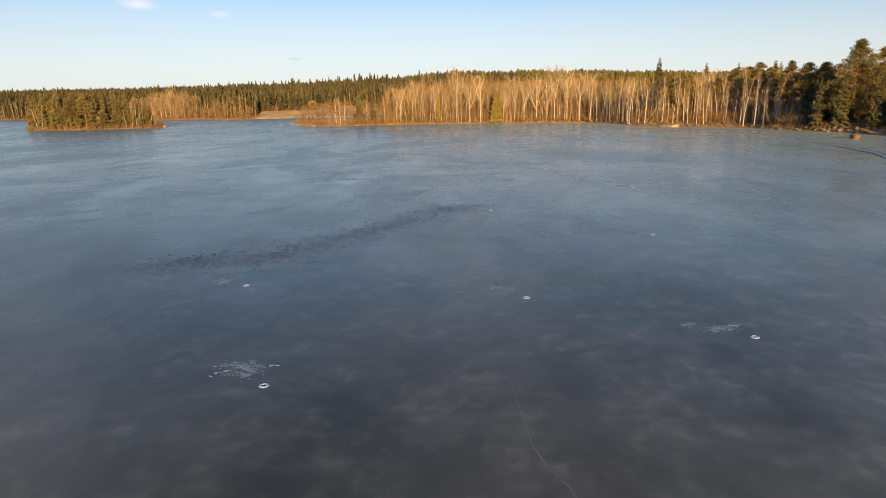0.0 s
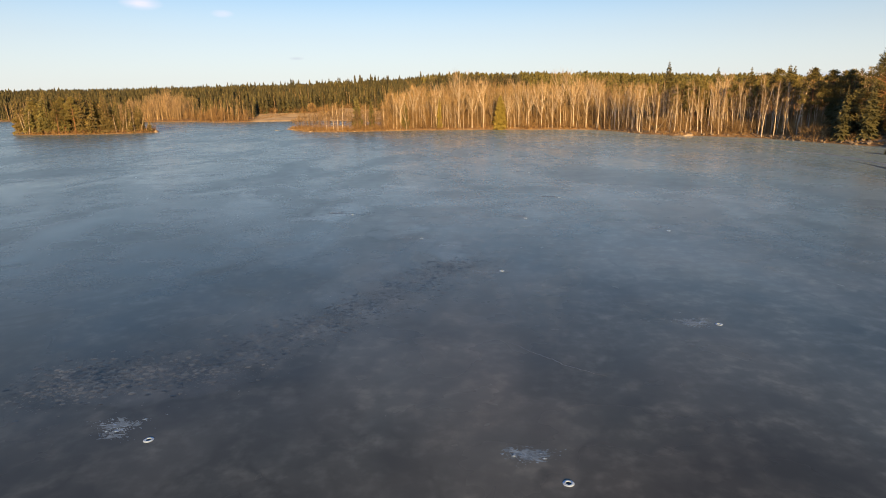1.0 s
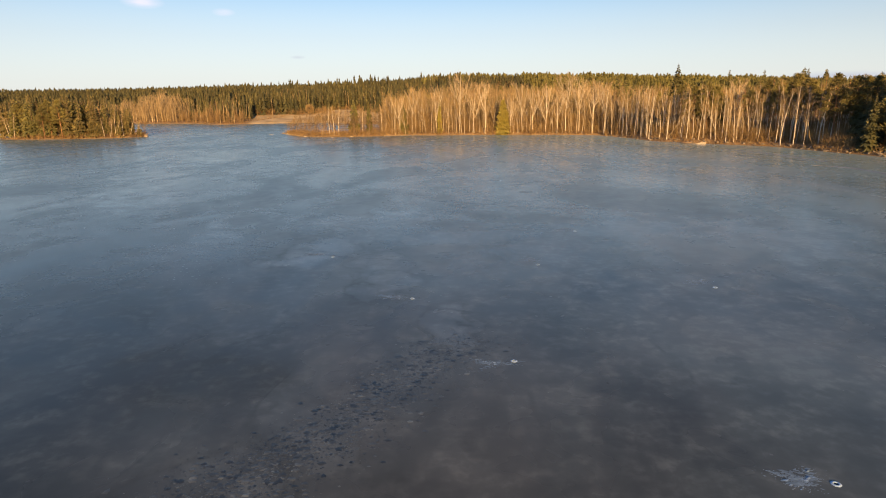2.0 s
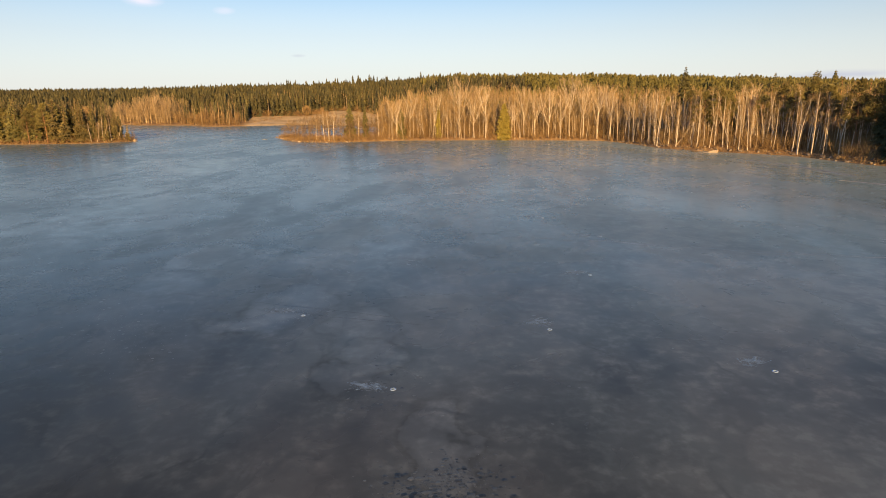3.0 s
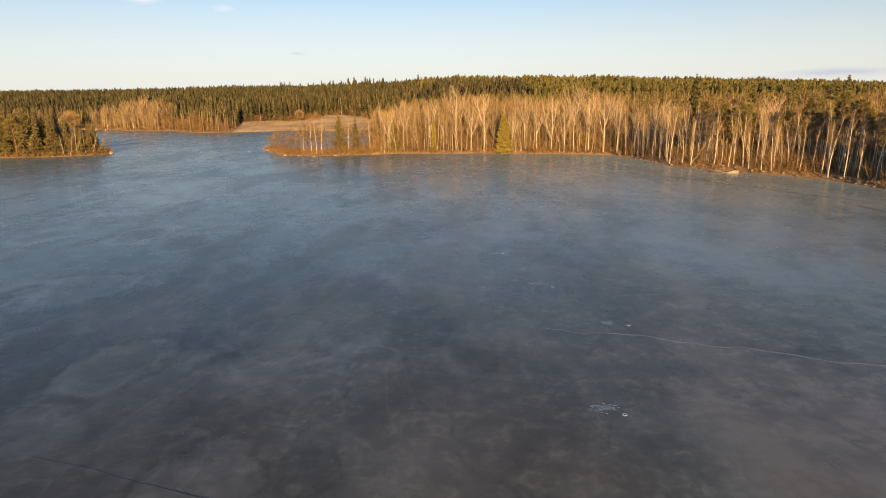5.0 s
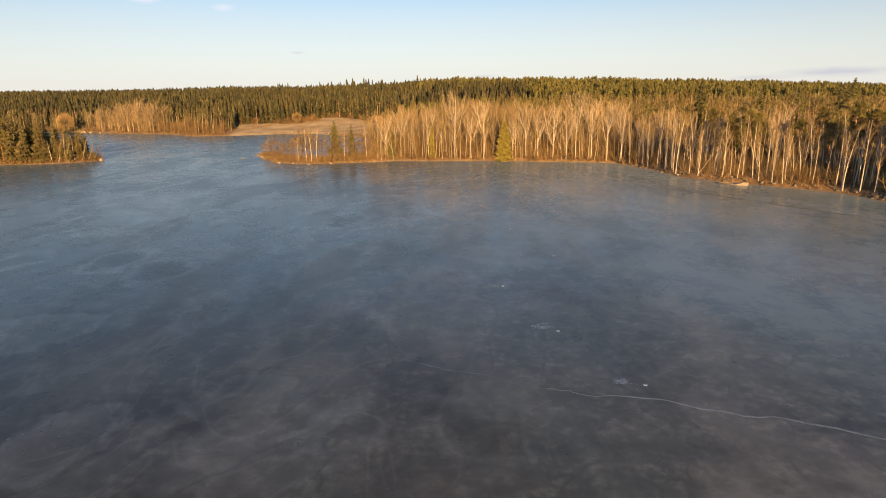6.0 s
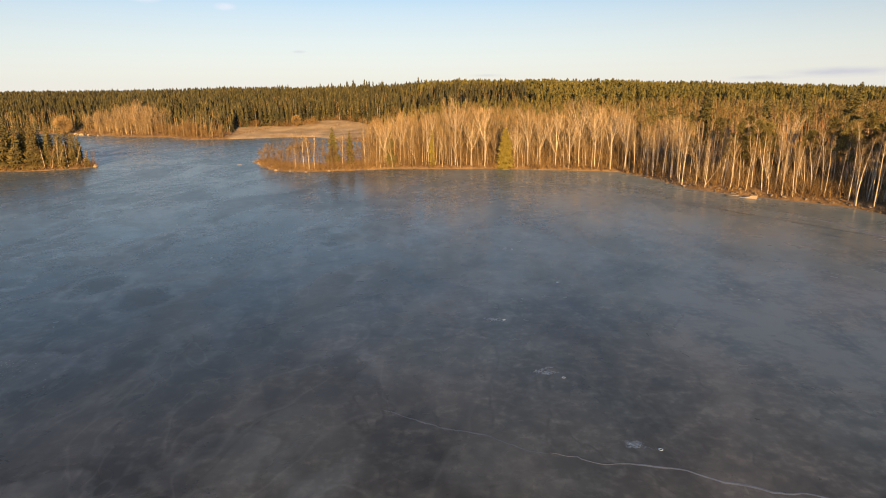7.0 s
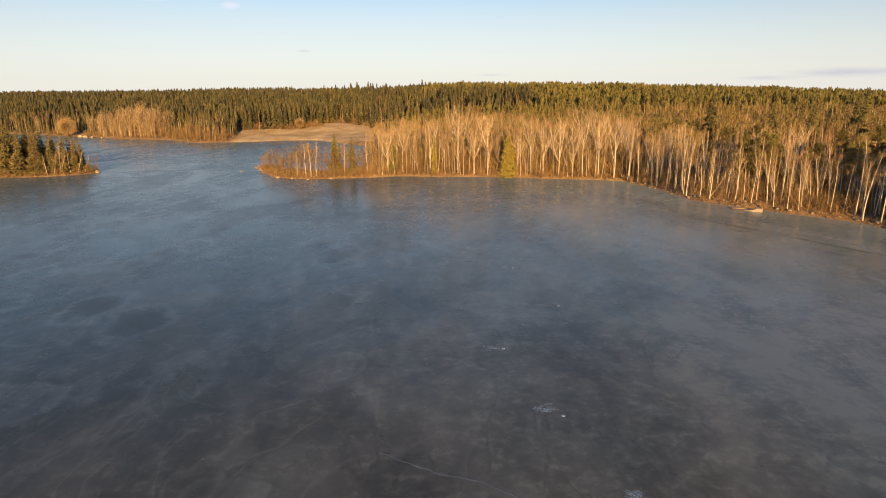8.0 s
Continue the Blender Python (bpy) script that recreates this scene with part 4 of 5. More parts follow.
ALD += [(x, y, rng.uniform(0, 6), rng.uniform(0.4, 0.8), int(rng.integers(4))) for x, y, d in w if rng.random() < 0.6]
w = spots_in(rng, -203, -134, 270, 306, 2.9, lambda x, y, d: (d > 0.3) & (d < 9))
ALD += [(x, y, rng.uniform(0, 6), rng.uniform(0.5, 1.1), int(rng.integers(4))) for x, y, d in w if rng.random() < 0.5]
plant(ALDERS, ALD, "low bare alder with brown twigs at the water", "alder tree", "alders at the water")
PBI = [(-49.5, 271.5, 0.3, 0.88, 0), (-51.5, 272.5, 1.3, 0.85, 1), (-47.2, 270.5, 3.0, 0.9, 2), (-38, 275, 2, 0.8, 3), (-55, 274, 5, 0.6, 4), (-30, 276, 4, 0.85, 5), (-145, 284, 1, 0.7, 1), (-148, 283, 2, 0.75, 3), (-143.5, 286, 1.2, 0.6, 4, 0.3), (-141.5, 287, 4.2, 0.5, 5, 0.42), (-146.5, 281, 3.2, 0.55, 0, 0.22), (-149, 280, 0.2, 0.6, 2, 0.3), (-151, 279.5, 2.2, 0.6, 1, -0.1), (-193, 280, 2, 0.7, 2, -0.25), (-190, 278.5, 3, 0.75, 3, 0.1), (-191.5, 279.5, 3.5, 0.65, 4, -0.12)]
BIRCHES3 = [model_tree("birch", *bare_tree(210 + i, 14.0, 300, 12, 0.45, 0.1, 0.14, rise=1.6), WHITE_BARK, TWIGS, "bare brown twigs") for i in range(6)]
plant(BIRCHES3, PBI, "white-trunked bare birch standing on the point", "birch tree", "birches of the point and island")

# ---- the woods behind, too many to count ----
F_SPR = [far_spruce(i, 7, 6) for i in range(8)]
M_SPR2 = [far_spruce(120 + i, 9, 6) for i in range(8)]
F_YOUNG = [young_conifer(500 + i, 56) for i in range(8)]
F_PIN = [far_pine(i) for i in range(4)]
F_BARE = [joined(*[s for s in bare_tree(300 + i, 15.0, 170, 8, 0.3, 0.16, 0.072, sides=3, lean=0.06, rise=1.5, fork=i % 2)]) for i in range(6)]
F_POLE = [pole_tree(430 + i, 15.0, 20, 0.42 + 0.12 * (i % 3), 0.155) for i in range(8)]
F_DOME = [dome_tree(450 + i, 15.0, 280) for i in range(8)]
F_TPIN = [tall_pine(470 + i) for i in range(6)]
F_BRUSH = [brush(40 + i, 18, 44, 0.8) for i in range(6)]
F_SAPLING = [brush(60 + i, 22, 90, 0.38) for i in range(6)]


def wood_stuff(name, pieces, pts, lo, hi, mats, label, wide=(0.9, 1.2), unit=1.0, category="trees"):
    z = height(pts[:, 0], pts[:, 1], pts[:, 2])
    h = (lo + (hi - lo) * np.clip(rng.uniform(0, 1, len(pts)) * 0.6 + 0.45 * (0.5 + 0.5 * wave(pts[:, 0] * 0.3, pts[:, 1] * 0.3)), 0, 1)) / unit
    spots = np.stack([pts[:, 0], pts[:, 1], z - 0.2, rng.uniform(0, 6.28, len(pts)), h * rng.uniform(*wide, len(pts)), h, rng.integers(0, len(pieces), len(pts))], 1)
    v, f, slots = scattered(pieces, spots)
    return tagged(new(name, mesh_np(name, v, f, *mats, slots=slots)), label, category, kind="stuff")


def clear(x, y):
    return meadow(x, y) < 0.3


# bare woods behind the shore birches
b1 = spots_in(rng, -30, 75, 262, 350, 3.55, lambda x, y, d: (d > 11) & (d < 62) & (y - 0.3 * x < 345))
wood_stuff("bare_wood", F_BARE, b1, 12, 20, (FAR_TWIGS, FAR_BARK), "leafless brown birch wood behind the shore", unit=15)
b2 = spots_in(rng, 62, 220, 150, 320, 4.4, lambda x, y, d: (d > 9) & (d < 75) & (x < 0.62 * y + 30))
wood_stuff("bare_wood", F_POLE, b2, 9, 14.5, (FAR_TWIGS, FAR_BARK), "leafless birches among the pines of the bank", unit=15)
b3 = spots_in(rng, -480, -100, 440, 640, 4.2, lambda x, y, d: (d > 1.5) & (d < 24) & clear(x, y) & (x < -125) & in_view(x, y) & (np.hypot((x + 296) / 13, (y - 514) / 22) > 1))
gold = (b3[:, 0] > -284) & (b3[:, 0] < -208) & (b3[:, 2] > 4)
wood_stuff("bare_wood", F_POLE, b3[~gold & (rng.random(len(b3)) < 0.5)], 7, 15, (FAR_TWIGS, FAR_BARK), "thin brown leafless trees along the far shore", unit=15)
wood_stuff("bare_wood", F_DOME, b3[gold & (rng.random(len(b3)) < 0.6)], 9, 26, (GOLD_TWIGS, FAR_BARK), "pale golden leafless trees along the far shore", unit=15)
b7 = spots_in(rng, -212, -150, 440, 490, 4.6, lambda x, y, d: (d > 1.5) & (d < 15))
wood_stuff("bare_wood", F_DOME, b7, 5, 12, (FAR_RED_TWIGS, FAR_RED_TWIGS), "round brown leafless bushes on the far shore", unit=15)
b6 = spots_in(rng, -520, -150, 440, 660, 4.4, lambda x, y, d: (d > np.where(x < -290, 4, 12)) & (d < 32) & clear(x, y) & in_view(x, y) & ((x < -290) | ((x > -206) & (x < -156))) & (np.hypot((x + 299) / 13, (y - 519) / 16) > 1))
wood_stuff("spruce_wood", M_SPR2, b6[::3], 9, 17, (FAR_NEEDLES,), "dark spruces standing close to the far shore", wide=(0.9, 1.4))
wood_stuff("bare_wood", F_POLE, b6[1::2], 9, 18, (FAR_TWIGS, FAR_BARK), "brown leafless trees among the far shore's spruces", unit=15)
b4 = spots_in(rng, -60, 20, 285, 470, 5.0, lambda x, y, d: (d > 1.5) & (d < 30) & clear(x, y) & (y > 300 + 0.3 * x) & (x < -5))
wood_stuff("bare_wood", F_BARE, b4, 9, 16, (FAR_TWIGS, FAR_BARK), "brown leafless wood beside the bay", unit=15)
def undergrowth(box, cell, near, far, lo, hi, label, keep=lambda x, y: x == x, mats=(FAR_RED_TWIGS,), pieces=F_BRUSH):
    pts = spots_in(rng, *box, cell, lambda x, y, d: (d > near) & (d < far) & keep(x, y))
    return wood_stuff("shrubs", pieces, pts, lo, hi, mats, label, wide=(0.9, 1.6), category="shrubs")


undergrowth((-330, -30, 400, 560), 3.6, 0.8, 14, 1.0, 7, "brown leafless shrubs on the far shore", lambda x, y: ((x < -148) | (y < 428)) & (wave(x * 0.25, y * 0.25) > np.where((x > -195) & (x < -150), -0.7, 0.15)), pieces=F_SAPLING)
undergrowth((-480, -140, 440, 640), 5.0, 10, 30, 4, 10, "pale leafless saplings along the far shore", lambda x, y: (x < -180) & (x > -275), (GOLD_TWIGS,), F_SAPLING)
undergrowth((-165, -40, 425, 560), 3.4, 4, 140, 2, 7, "brown bushes along the meadow's upper edge", lambda x, y: (meadow(x, y) < 0.6) & (meadow(x, y - 14) > 0.3), pieces=F_SAPLING)
undergrowth((-125, -85, 505, 530), 1.6, 4, 140, 2.0, 4.6, "clump of low dark brown bushes behind the meadow", lambda x, y: np.hypot((x + 107) / 6.5, (y - 520) / 5) < 1, pieces=F_SAPLING)
# scrub added in place of a band of shade on the meadow
undergrowth((-160, -125, 455, 505), 1.7, 4, 140, 0.7, 1.6, "low dark scrub put in for a shaded strip across the meadow", lambda x, y: np.abs((x + 147.5) * 0.9 - (y - 466) * 0.36) < 2.2)
undergrowth((-30, 66, 250, 300), 1.9, 0.5, 14, 0.8, 4.5, "golden brown undergrowth below the shore birches")
undergrowth((-30, 75, 262, 340), 2.5, 4, 24, 4, 12, "thin brown saplings inside the birch wood", mats=(FAR_TWIGS,), pieces=F_SAPLING)
undergrowth((62, 128, 145, 264), 2.5, 3, 28, 2.5, 8, "thin brown saplings between the bank's birches", lambda x, y: y > 172, (FAR_TWIGS,), F_SAPLING)
undergrowth((-74, -28, 264, 308), 2.3, 1.5, 40, 1.5, 4.6, "brown saplings standing on the point", lambda x, y: y < 306, pieces=F_SAPLING)
undergrowth((58, 128, 145, 264), 1.9, 0.6, 22, 0.4, 3.2, "brown undergrowth among the trees of the stony bank", lambda x, y: x > 58)
undergrowth((-84, -28, 264, 308), 1.7, 0.1, 40, 0.6, 3.2, "brown leafless brush covering the point", lambda x, y: y < 306)
undergrowth((-204, -133, 270, 306), 2.0, 0.1, 9, 0.6, 4.0, "brown leafless brush on the island")

# conifers of the hill and of the bank's hinterland, with pines and leafless trees among them
c1 = spots_in(rng, -480, 520, 290, 480, 4.05, lambda x, y, d: (d > 34) & in_view(x, y) & clear(x, y) & (meadow(x, y - 15) < 0.3))
c1 = c1[(c1[:, 2] > 60) | (rng.random(len(c1)) < 0.5)]
kind = rng.random(len(c1)) + 0.15 * np.sin(c1[:, 0] * 0.05) + 0.55 * ease(40, 140, c1[:, 0])
crest = (kind < 0.72) & (c1[:, 0] > -35) & (rng.random(len(c1)) < 0.75)
wood_stuff("spruce_wood", F_YOUNG, c1[crest], 9, 15, (HILL_NEEDLES,), "dense olive green young conifers on the hill", wide=(1.0, 1.5))
wood_stuff("spruce_wood", M_SPR2, c1[(kind < 0.72) & ~crest], 8, 16, (HILL_NEEDLES,), "dense dark green spruce wood on the hill", wide=(0.75, 1.25))
slope = c1[(kind >= 0.72) & (c1[:, 0] > 75) & (c1[:, 1] < 420)]
wood_stuff("pine_wood", F_TPIN, slope[::3], 11, 17, (FAR_PINE_NEEDLES, FAR_PINE_BARK), "tall thinned pines on the slope behind the bank", wide=(0.9, 1.2))
wood_stuff("bare_wood", F_POLE, slope[1::3], 11, 16.5, (FAR_TWIGS, FAR_BARK), "slim pale birches on the slope behind the bank", unit=15)
rest = (kind >= 0.72) & ~((c1[:, 0] > 75) & (c1[:, 1] < 420))
wood_stuff("pine_wood", F_PIN, c1[rest & (kind < 0.95)], 10, 16, (FAR_PINE_NEEDLES, FAR_PINE_BARK), "olive green pines among the hill's spruces", wide=(0.8, 1.2))
wood_stuff("bare_wood", F_POLE, c1[rest & (kind >= 0.95)], 10, 16, (FAR_TWIGS, FAR_BARK), "leafless trees among the hill's conifers", unit=15)
c2 = spots_in(rng, -800, 800, 480, 740, 5.1, lambda x, y, d: (d > 24) & in_view(x, y) & clear(x, y))
edge = (c2[:, 1] < 600) & (c2[:, 0] < 60)
birchy = edge & (rng.random(len(c2)) < 0.32)
wood_stuff("bare_wood", F_POLE, c2[birchy], 10, 17, (FAR_TWIGS, FAR_BARK), "leafless trees among the spruces behind the meadow", unit=15)
wood_stuff("spruce_wood", M_SPR2, c2[edge & ~birchy], 11, 20, (FAR_NEEDLES,), "dark green spruce wood behind the meadow and far shore", wide=(0.9, 1.4))
c2 = c2[~edge]
wood_stuff("spruce_wood", F_SPR, c2[c2[:, 0] < -30], 12.5, 19.5, (FAR_NEEDLES,), "dark spruce wood rising behind the far shore", wide=(0.9, 1.4))
wood_stuff("spruce_wood", M_SPR2, c2[(c2[:, 0] < -30) & (rng.random(len(c2)) < 0.05)], 19, 24, (FAR_NEEDLES,), "tall single spruces rising above the far wood", wide=(0.7, 1.0))
c2 = c2[c2[:, 0] >= -30]
young = (c2[:, 0] < 330) & (rng.random(len(c2)) < 0.7)
wood_stuff("spruce_wood", F_YOUNG, c2[young], 13.5, 19, (HILL_NEEDLES,), "olive green conifers crowding up to the ridge", wide=(1.0, 1.35))
c2 = c2[~young]
wood_stuff("spruce_wood", F_SPR, c2, 12.5, 19.5, (HILL_NEEDLES,), "distant dark green spruce wood up to the ridge", wide=(0.9, 1.4))
c5 = spots_in(rng, -1000, 320, 740, 1160, 10.0, lambda x, y, d: in_view(x, y))
wood_stuff("spruce_wood", [far_spruce(90 + i, 6, 4) for i in range(6)], c5, 13, 20, (FAR_NEEDLES,), "dark spruce wood on the farthest ridge", wide=(1.2, 1.7))
c3 = spots_in(rng, 75, 260, 120, 330, 8.0, lambda x, y, d: (d > 26) & (x > 62) & (x < 0.85 * y + 30))
wood_stuff("pine_wood", F_TPIN, c3, 11, 16, (FAR_PINE_NEEDLES, FAR_PINE_BARK), "olive green pine wood behind the bank", wide=(0.8, 1.2))

# the unseen wood of the side shore, placed so that its shade lies on the bank
c4 = spots_in(rng, 106, 175, -60, 125, 5.0, lambda x, y, d: (d > 1.5) & (d < 40) & (x > 109))
wood_stuff("spruce_wood", F_SPR, c4, 9, 14, (FAR_NEEDLES,), "dark unseen spruce wood on the side shore, shading the bank", wide=(1.0, 1.5))

# ---- ice fishing holes with their slush ----
def hole_parts(seed):
    r = np.random.default_rng(seed)
    n, v, f = 22, [], []
    for i in range(n):
        a = 6.283 * i / n
        w = r.uniform(0.8, 1.2)
        for k, (rad, z) in enumerate(((0.085, 0.0), (0.088, 0.018), (0.11, 0.024 * w), (0.13 + 0.025 * w, 0.013 * w), (0.15 + 0.03 * w, 0.0))):
            v.append((rad * math.cos(a), rad * math.sin(a), z + 0.002))
    for i in range(n):
        for k in range(4):
            p, q = i * 5 + k, ((i + 1) % n) * 5 + k
            f += [(p, p + 1, q + 1), (p, q + 1, q)]
    disc = [(0, 0, 0.006)] + [(0.087 * math.cos(6.283 * i / n), 0.087 * math.sin(6.283 * i / n), 0.006) for i in range(n)]
    return (v, f), (disc, [(0, 1 + i, 1 + (i + 1) % n) for i in range(n)])


def crumbs(r, n, sx, sy, size, high=1.0):
    """Loose flakes and lumps of ice in a few streaks: small squashed pyramids, most of them tiny."""
    s = Soup()
    streaks = [(r.normal() * sx * 0.7, r.normal() * sy * 0.7, r.uniform(-0.6, 0.6), r.uniform(0.3, 0.8)) for _ in range(5)]
    for i in range(n):
        cx, cy, slope, long = streaks[i % 5]
        u = r.normal() * long * 0.6
        x, y = cx + u + r.normal() * 0.08, cy + slope * u + r.normal() * 0.12
        k = min(size * (0.35 + 0.4 * r.pareto(2.0)), 3.5 * size)
        a, flat = r.uniform(-0.7, 0.7), r.uniform(0.35, 0.8)
        ring = []
        for j in range(4):
            p, q = k * 1.5 * math.cos(j * 1.57) * r.uniform(0.6, 1.3), k * flat * math.sin(j * 1.57) * r.uniform(0.6, 1.3)
            ring.append((x + p * math.cos(a) - q * math.sin(a), y + p * math.sin(a) + q * math.cos(a), 0.002))
        s.add(ring + [(x, y, 0.003 + high * k * r.uniform(0.1, 0.3))], [(0, 1, 4), (1, 2, 4), (2, 3, 4), (3, 0, 4)])
    return s


FILM_ICE = surface("slush_film", (0.12, 0.165, 0.205), (0.21, 0.285, 0.36), 1.5, 0.5, 0.2, 0.3, True)
HOLES = [(-6.3, 17.9, -1.2, 1.5), (3.5, 26.7, -0.9, 1.4), (11.7, 21.6, -0.9, 1.0), (-10.7, 29.2, -1.5, 0.8), (13.8, 39.9, -1.0, 0.3), (3.4, 50.3, -1.3, -0.2), (-2.7, 60.7, -1.3, 0.4),
         (7.3, 69.4, -0.7, 1.5), (19.3, 62.8, -0.6, 1.4), (13.0, 82.5, -1.4, 0.8), (-10.6, 72.4, -1.6, 1.1), (12.7, 109.5, -1.4, 0.9), (17.7, 98.1, -1.6, 0.4), (8.4, 124.0, -1.2, 0.1), (16.9, 138.2, -2.3, 0.4), (12.4, 156.8, -1.3, 0.6), (-106.3, 216.7, -2.0, 0.8)]
for i, (x, y, dx, dy) in enumerate(HOLES):
    r = np.random.default_rng(520 + i)
    ring, disc = hole_parts(i)
    hole = new("ice_fishing_hole")
    hole.location = (x, y, 0)
    part("slush_ring", mesh_np("slush_ring", *ring, SNOW), hole, "white ring of frozen slush")
    part("water", mesh_np("hole_water", *disc, HOLE_WATER), hole, "black water in the hole")
    film = part("slush_film", crumbs(r, 420, 0.45, 0.4, 0.05, 0.06).mesh("slush_film", FILM_ICE), hole, "dull smear of frozen slush")
    film.location = (dx, dy, 0)
    tagged(film, kind="stuff")
    heap = crumbs(r, 170, 0.45, 0.35, 0.028)
    pile = part("ice_litter", heap.mesh("ice_litter", SHAVED_ICE), hole, "scattered white ice shavings")
    pile.location = (dx, dy, 0)
    tagged(pile, kind="stuff")
    tagged(hole, "drilled ice fishing hole with white slush beside it", "ice hole", "fishing holes in the ice")


# ---- the long crack ----
def ribbon(points, width, seed, lift, fade=1.5, wind=1.0):
    """A low sinuous ridge along a line."""
    r = np.random.default_rng(seed)
    pts = np.array(points, float)
    t = np.linspace(0, len(pts) - 1, (len(pts) - 1) * 10 + 1)
    x, y = np.interp(t, range(len(pts)), pts[:, 0]), np.interp(t, range(len(pts)), pts[:, 1])
    y = y + wind * (0.25 * np.sin(t * 3.1) + 0.12 * np.sin(t * 7.7 + 1)) + r.normal(size=len(t)) * 0.03
    w = width * (0.6 + 0.4 * np.sin(t * 2.3) ** 2) * np.minimum(1, np.minimum(t / fade, (t[-1] - t) / 1.5) + 0.08)
    dx, dy = np.gradient(x), np.gradient(y)
    nx, ny = -dy / np.hypot(dx, dy), dx / np.hypot(dx, dy)
    v, f = [], []
    for i in range(len(t)):
        v += [(x[i] - nx[i] * w[i], y[i] - ny[i] * w[i], 0.002), (x[i], y[i], lift), (x[i] + nx[i] * w[i], y[i] + ny[i] * w[i], 0.002)]
        if i:
            a, b = 3 * (i - 1), 3 * i
            f += [(a, b, b + 1), (a, b + 1, a + 1), (a + 1, b + 1, b + 2), (a + 1, b + 2, a + 2)]
    return v, f


RIDGE_ICE = surface("ridge_ice", (0.17, 0.18, 0.2), (0.33, 0.34, 0.37), 0.6, 0.5, 0.3)
SHORE_SEAM = surface("shore_seam", (0.028, 0.032, 0.036), (0.075, 0.08, 0.088), 0.3, 0.35, 0.2)
SEAM_ICE = surface("wet_seam", (0.015, 0.016, 0.018), (0.05, 0.052, 0.056), 0.6, 0.35, 0.2)
FAINT_ICE = surface("faint_crack", (0.08, 0.1, 0.12), (0.15, 0.18, 0.21), 1.0, 0.45, 0.2)
CRACK_ICE = surface("healed_crack", (0.135, 0.165, 0.2), (0.25, 0.305, 0.37), 1.5, 0.6, 0.2)
crack = mesh_np("ice_crack", *ribbon([(9.6, 97.5), (11.7, 96.8), (15.8, 96.3), (20.6, 94.4), (25, 93.2), (29.3, 91.2), (34, 89.8), (41, 88.2), (50, 87.0), (62, 84.0)], 0.13, 3, 0.015, 3.0), CRACK_ICE)
tagged(new("ice_crack", crack), "thin white healed crack winding across the ice", "ice crack", kind="structure")

for seed, line, wide, mat, look_of in ((30, [(-3.4, 103.7), (-2.1, 103.1), (0.3, 101.7), (1.6, 101.0), (2.9, 100.6), (5.3, 99.8), (8.1, 97.9), (10.2, 97.2)], 0.09, FAINT_ICE, "faint beginning of the healed crack"),
                                       (31, [(-23, 77.9), (-18.6, 76.7), (-11.7, 74.4), (-8.1, 73.4), (-4.1, 72.1)], 0.05, SEAM_ICE, "thin dark straight crack in the ice"),
                                       (39, [(-14, 73.9), (-9.5, 72.4), (-5.5, 71.4), (-1.5, 70.3)], 0.04, SEAM_ICE, "thin dark straight crack in the ice"),
                                       (32, [(1.7, 19.5), (1.9, 17.5), (2.0, 15.7), (2.1, 14.2), (2.4, 13.2), (2.7, 12.5), (3.2, 11.2)], 0.03, FAINT_ICE, "faint pale healed crack in the ice"),
                                       (34, [(-30.2, 263.7), (-20.1, 260.7), (-6.2, 251.2), (6.4, 243.7), (14.7, 236.9)], 0.32, FAINT_ICE, "faint pale line of refrozen ice off the wood"),
                                       (35, [(41.9, 211.5), (50.9, 208.3), (57.6, 198.3), (63.5, 189.6), (68.3, 181.3), (72.7, 174.1), (75.8, 168.8), (78.6, 164.5), (82, 158)], 0.26, SHORE_SEAM, "long dark crack running along the shore"),
                                       (36, [(55, 202), (57.7, 200.3), (65.3, 193.7), (69, 188)], 0.24, SHORE_SEAM, "short dark crack beside the shore"),
                                       (37, [(68.5, 169.5), (70.5, 166.8), (71.3, 164.8), (72.7, 162.6)], 0.6, FAINT_ICE, "pale smear of frozen slush near the shore"),
                                       (38, [(-139, 245), (-134.7, 247.8), (-131, 250.5)], 0.45, CRACK_ICE, "short pale streak of ice off the island"),
                                       (33, [(2.3, 38.1), (3.3, 37.0), (4.2, 36.0), (4.9, 35.1), (6.5, 34.0)], 0.05, FAINT_ICE, "faint pale healed crack in the ice")):
    tagged(new("ice_crack", mesh_np("ice_crack", *ribbon(line, wide, seed, 0.008, wind=0.25), mat)), look_of, "ice crack", kind="structure")

for seed, line, wide in ((5, [(66, 88), (70.1, 97.2), (71.8, 101.5), (73.7, 108.9), (76.0, 119.1), (77.8, 129.5), (78.0, 137.9), (73.6, 143.9)], 0.55), (6, [(80.5, 150), (79.8, 158), (79.6, 166), (78, 176), (74, 186)], 0.4)):
    ridge = mesh_np("ice_ridge", *ribbon(line, wide, seed, 0.09), RIDGE_ICE)
    ridge = tagged(new("ice_ridge", ridge), "low pale pressure ridge in the shore ice", "ice ridge", kind="structure")
    part("wet_seam", mesh_np("wet_seam", *ribbon([(x - 3.0, y - 2.4) for x, y in line[:-2]], wide * 0.8, seed + 20, 0.012, wind=0.5), SEAM_ICE), ridge, "dark wet seam along the ridge")

# frozen splash along the stony bank
EDGE_ICE = surface("edge_ice", (0.2, 0.18, 0.155), (0.42, 0.38, 0.33), 0.8, 0.6, 0.3)
bank = [tuple(p) for p in LAKE[3:12]]
tagged(new("ice_edge", mesh_np("ice_edge", *ribbon([(x - 0.5, y - 0.4) for x, y in bank], 0.5, 41, 0.05), EDGE_ICE)), "pale rim of frozen splash along the stony bank", "ice edge", kind="structure")

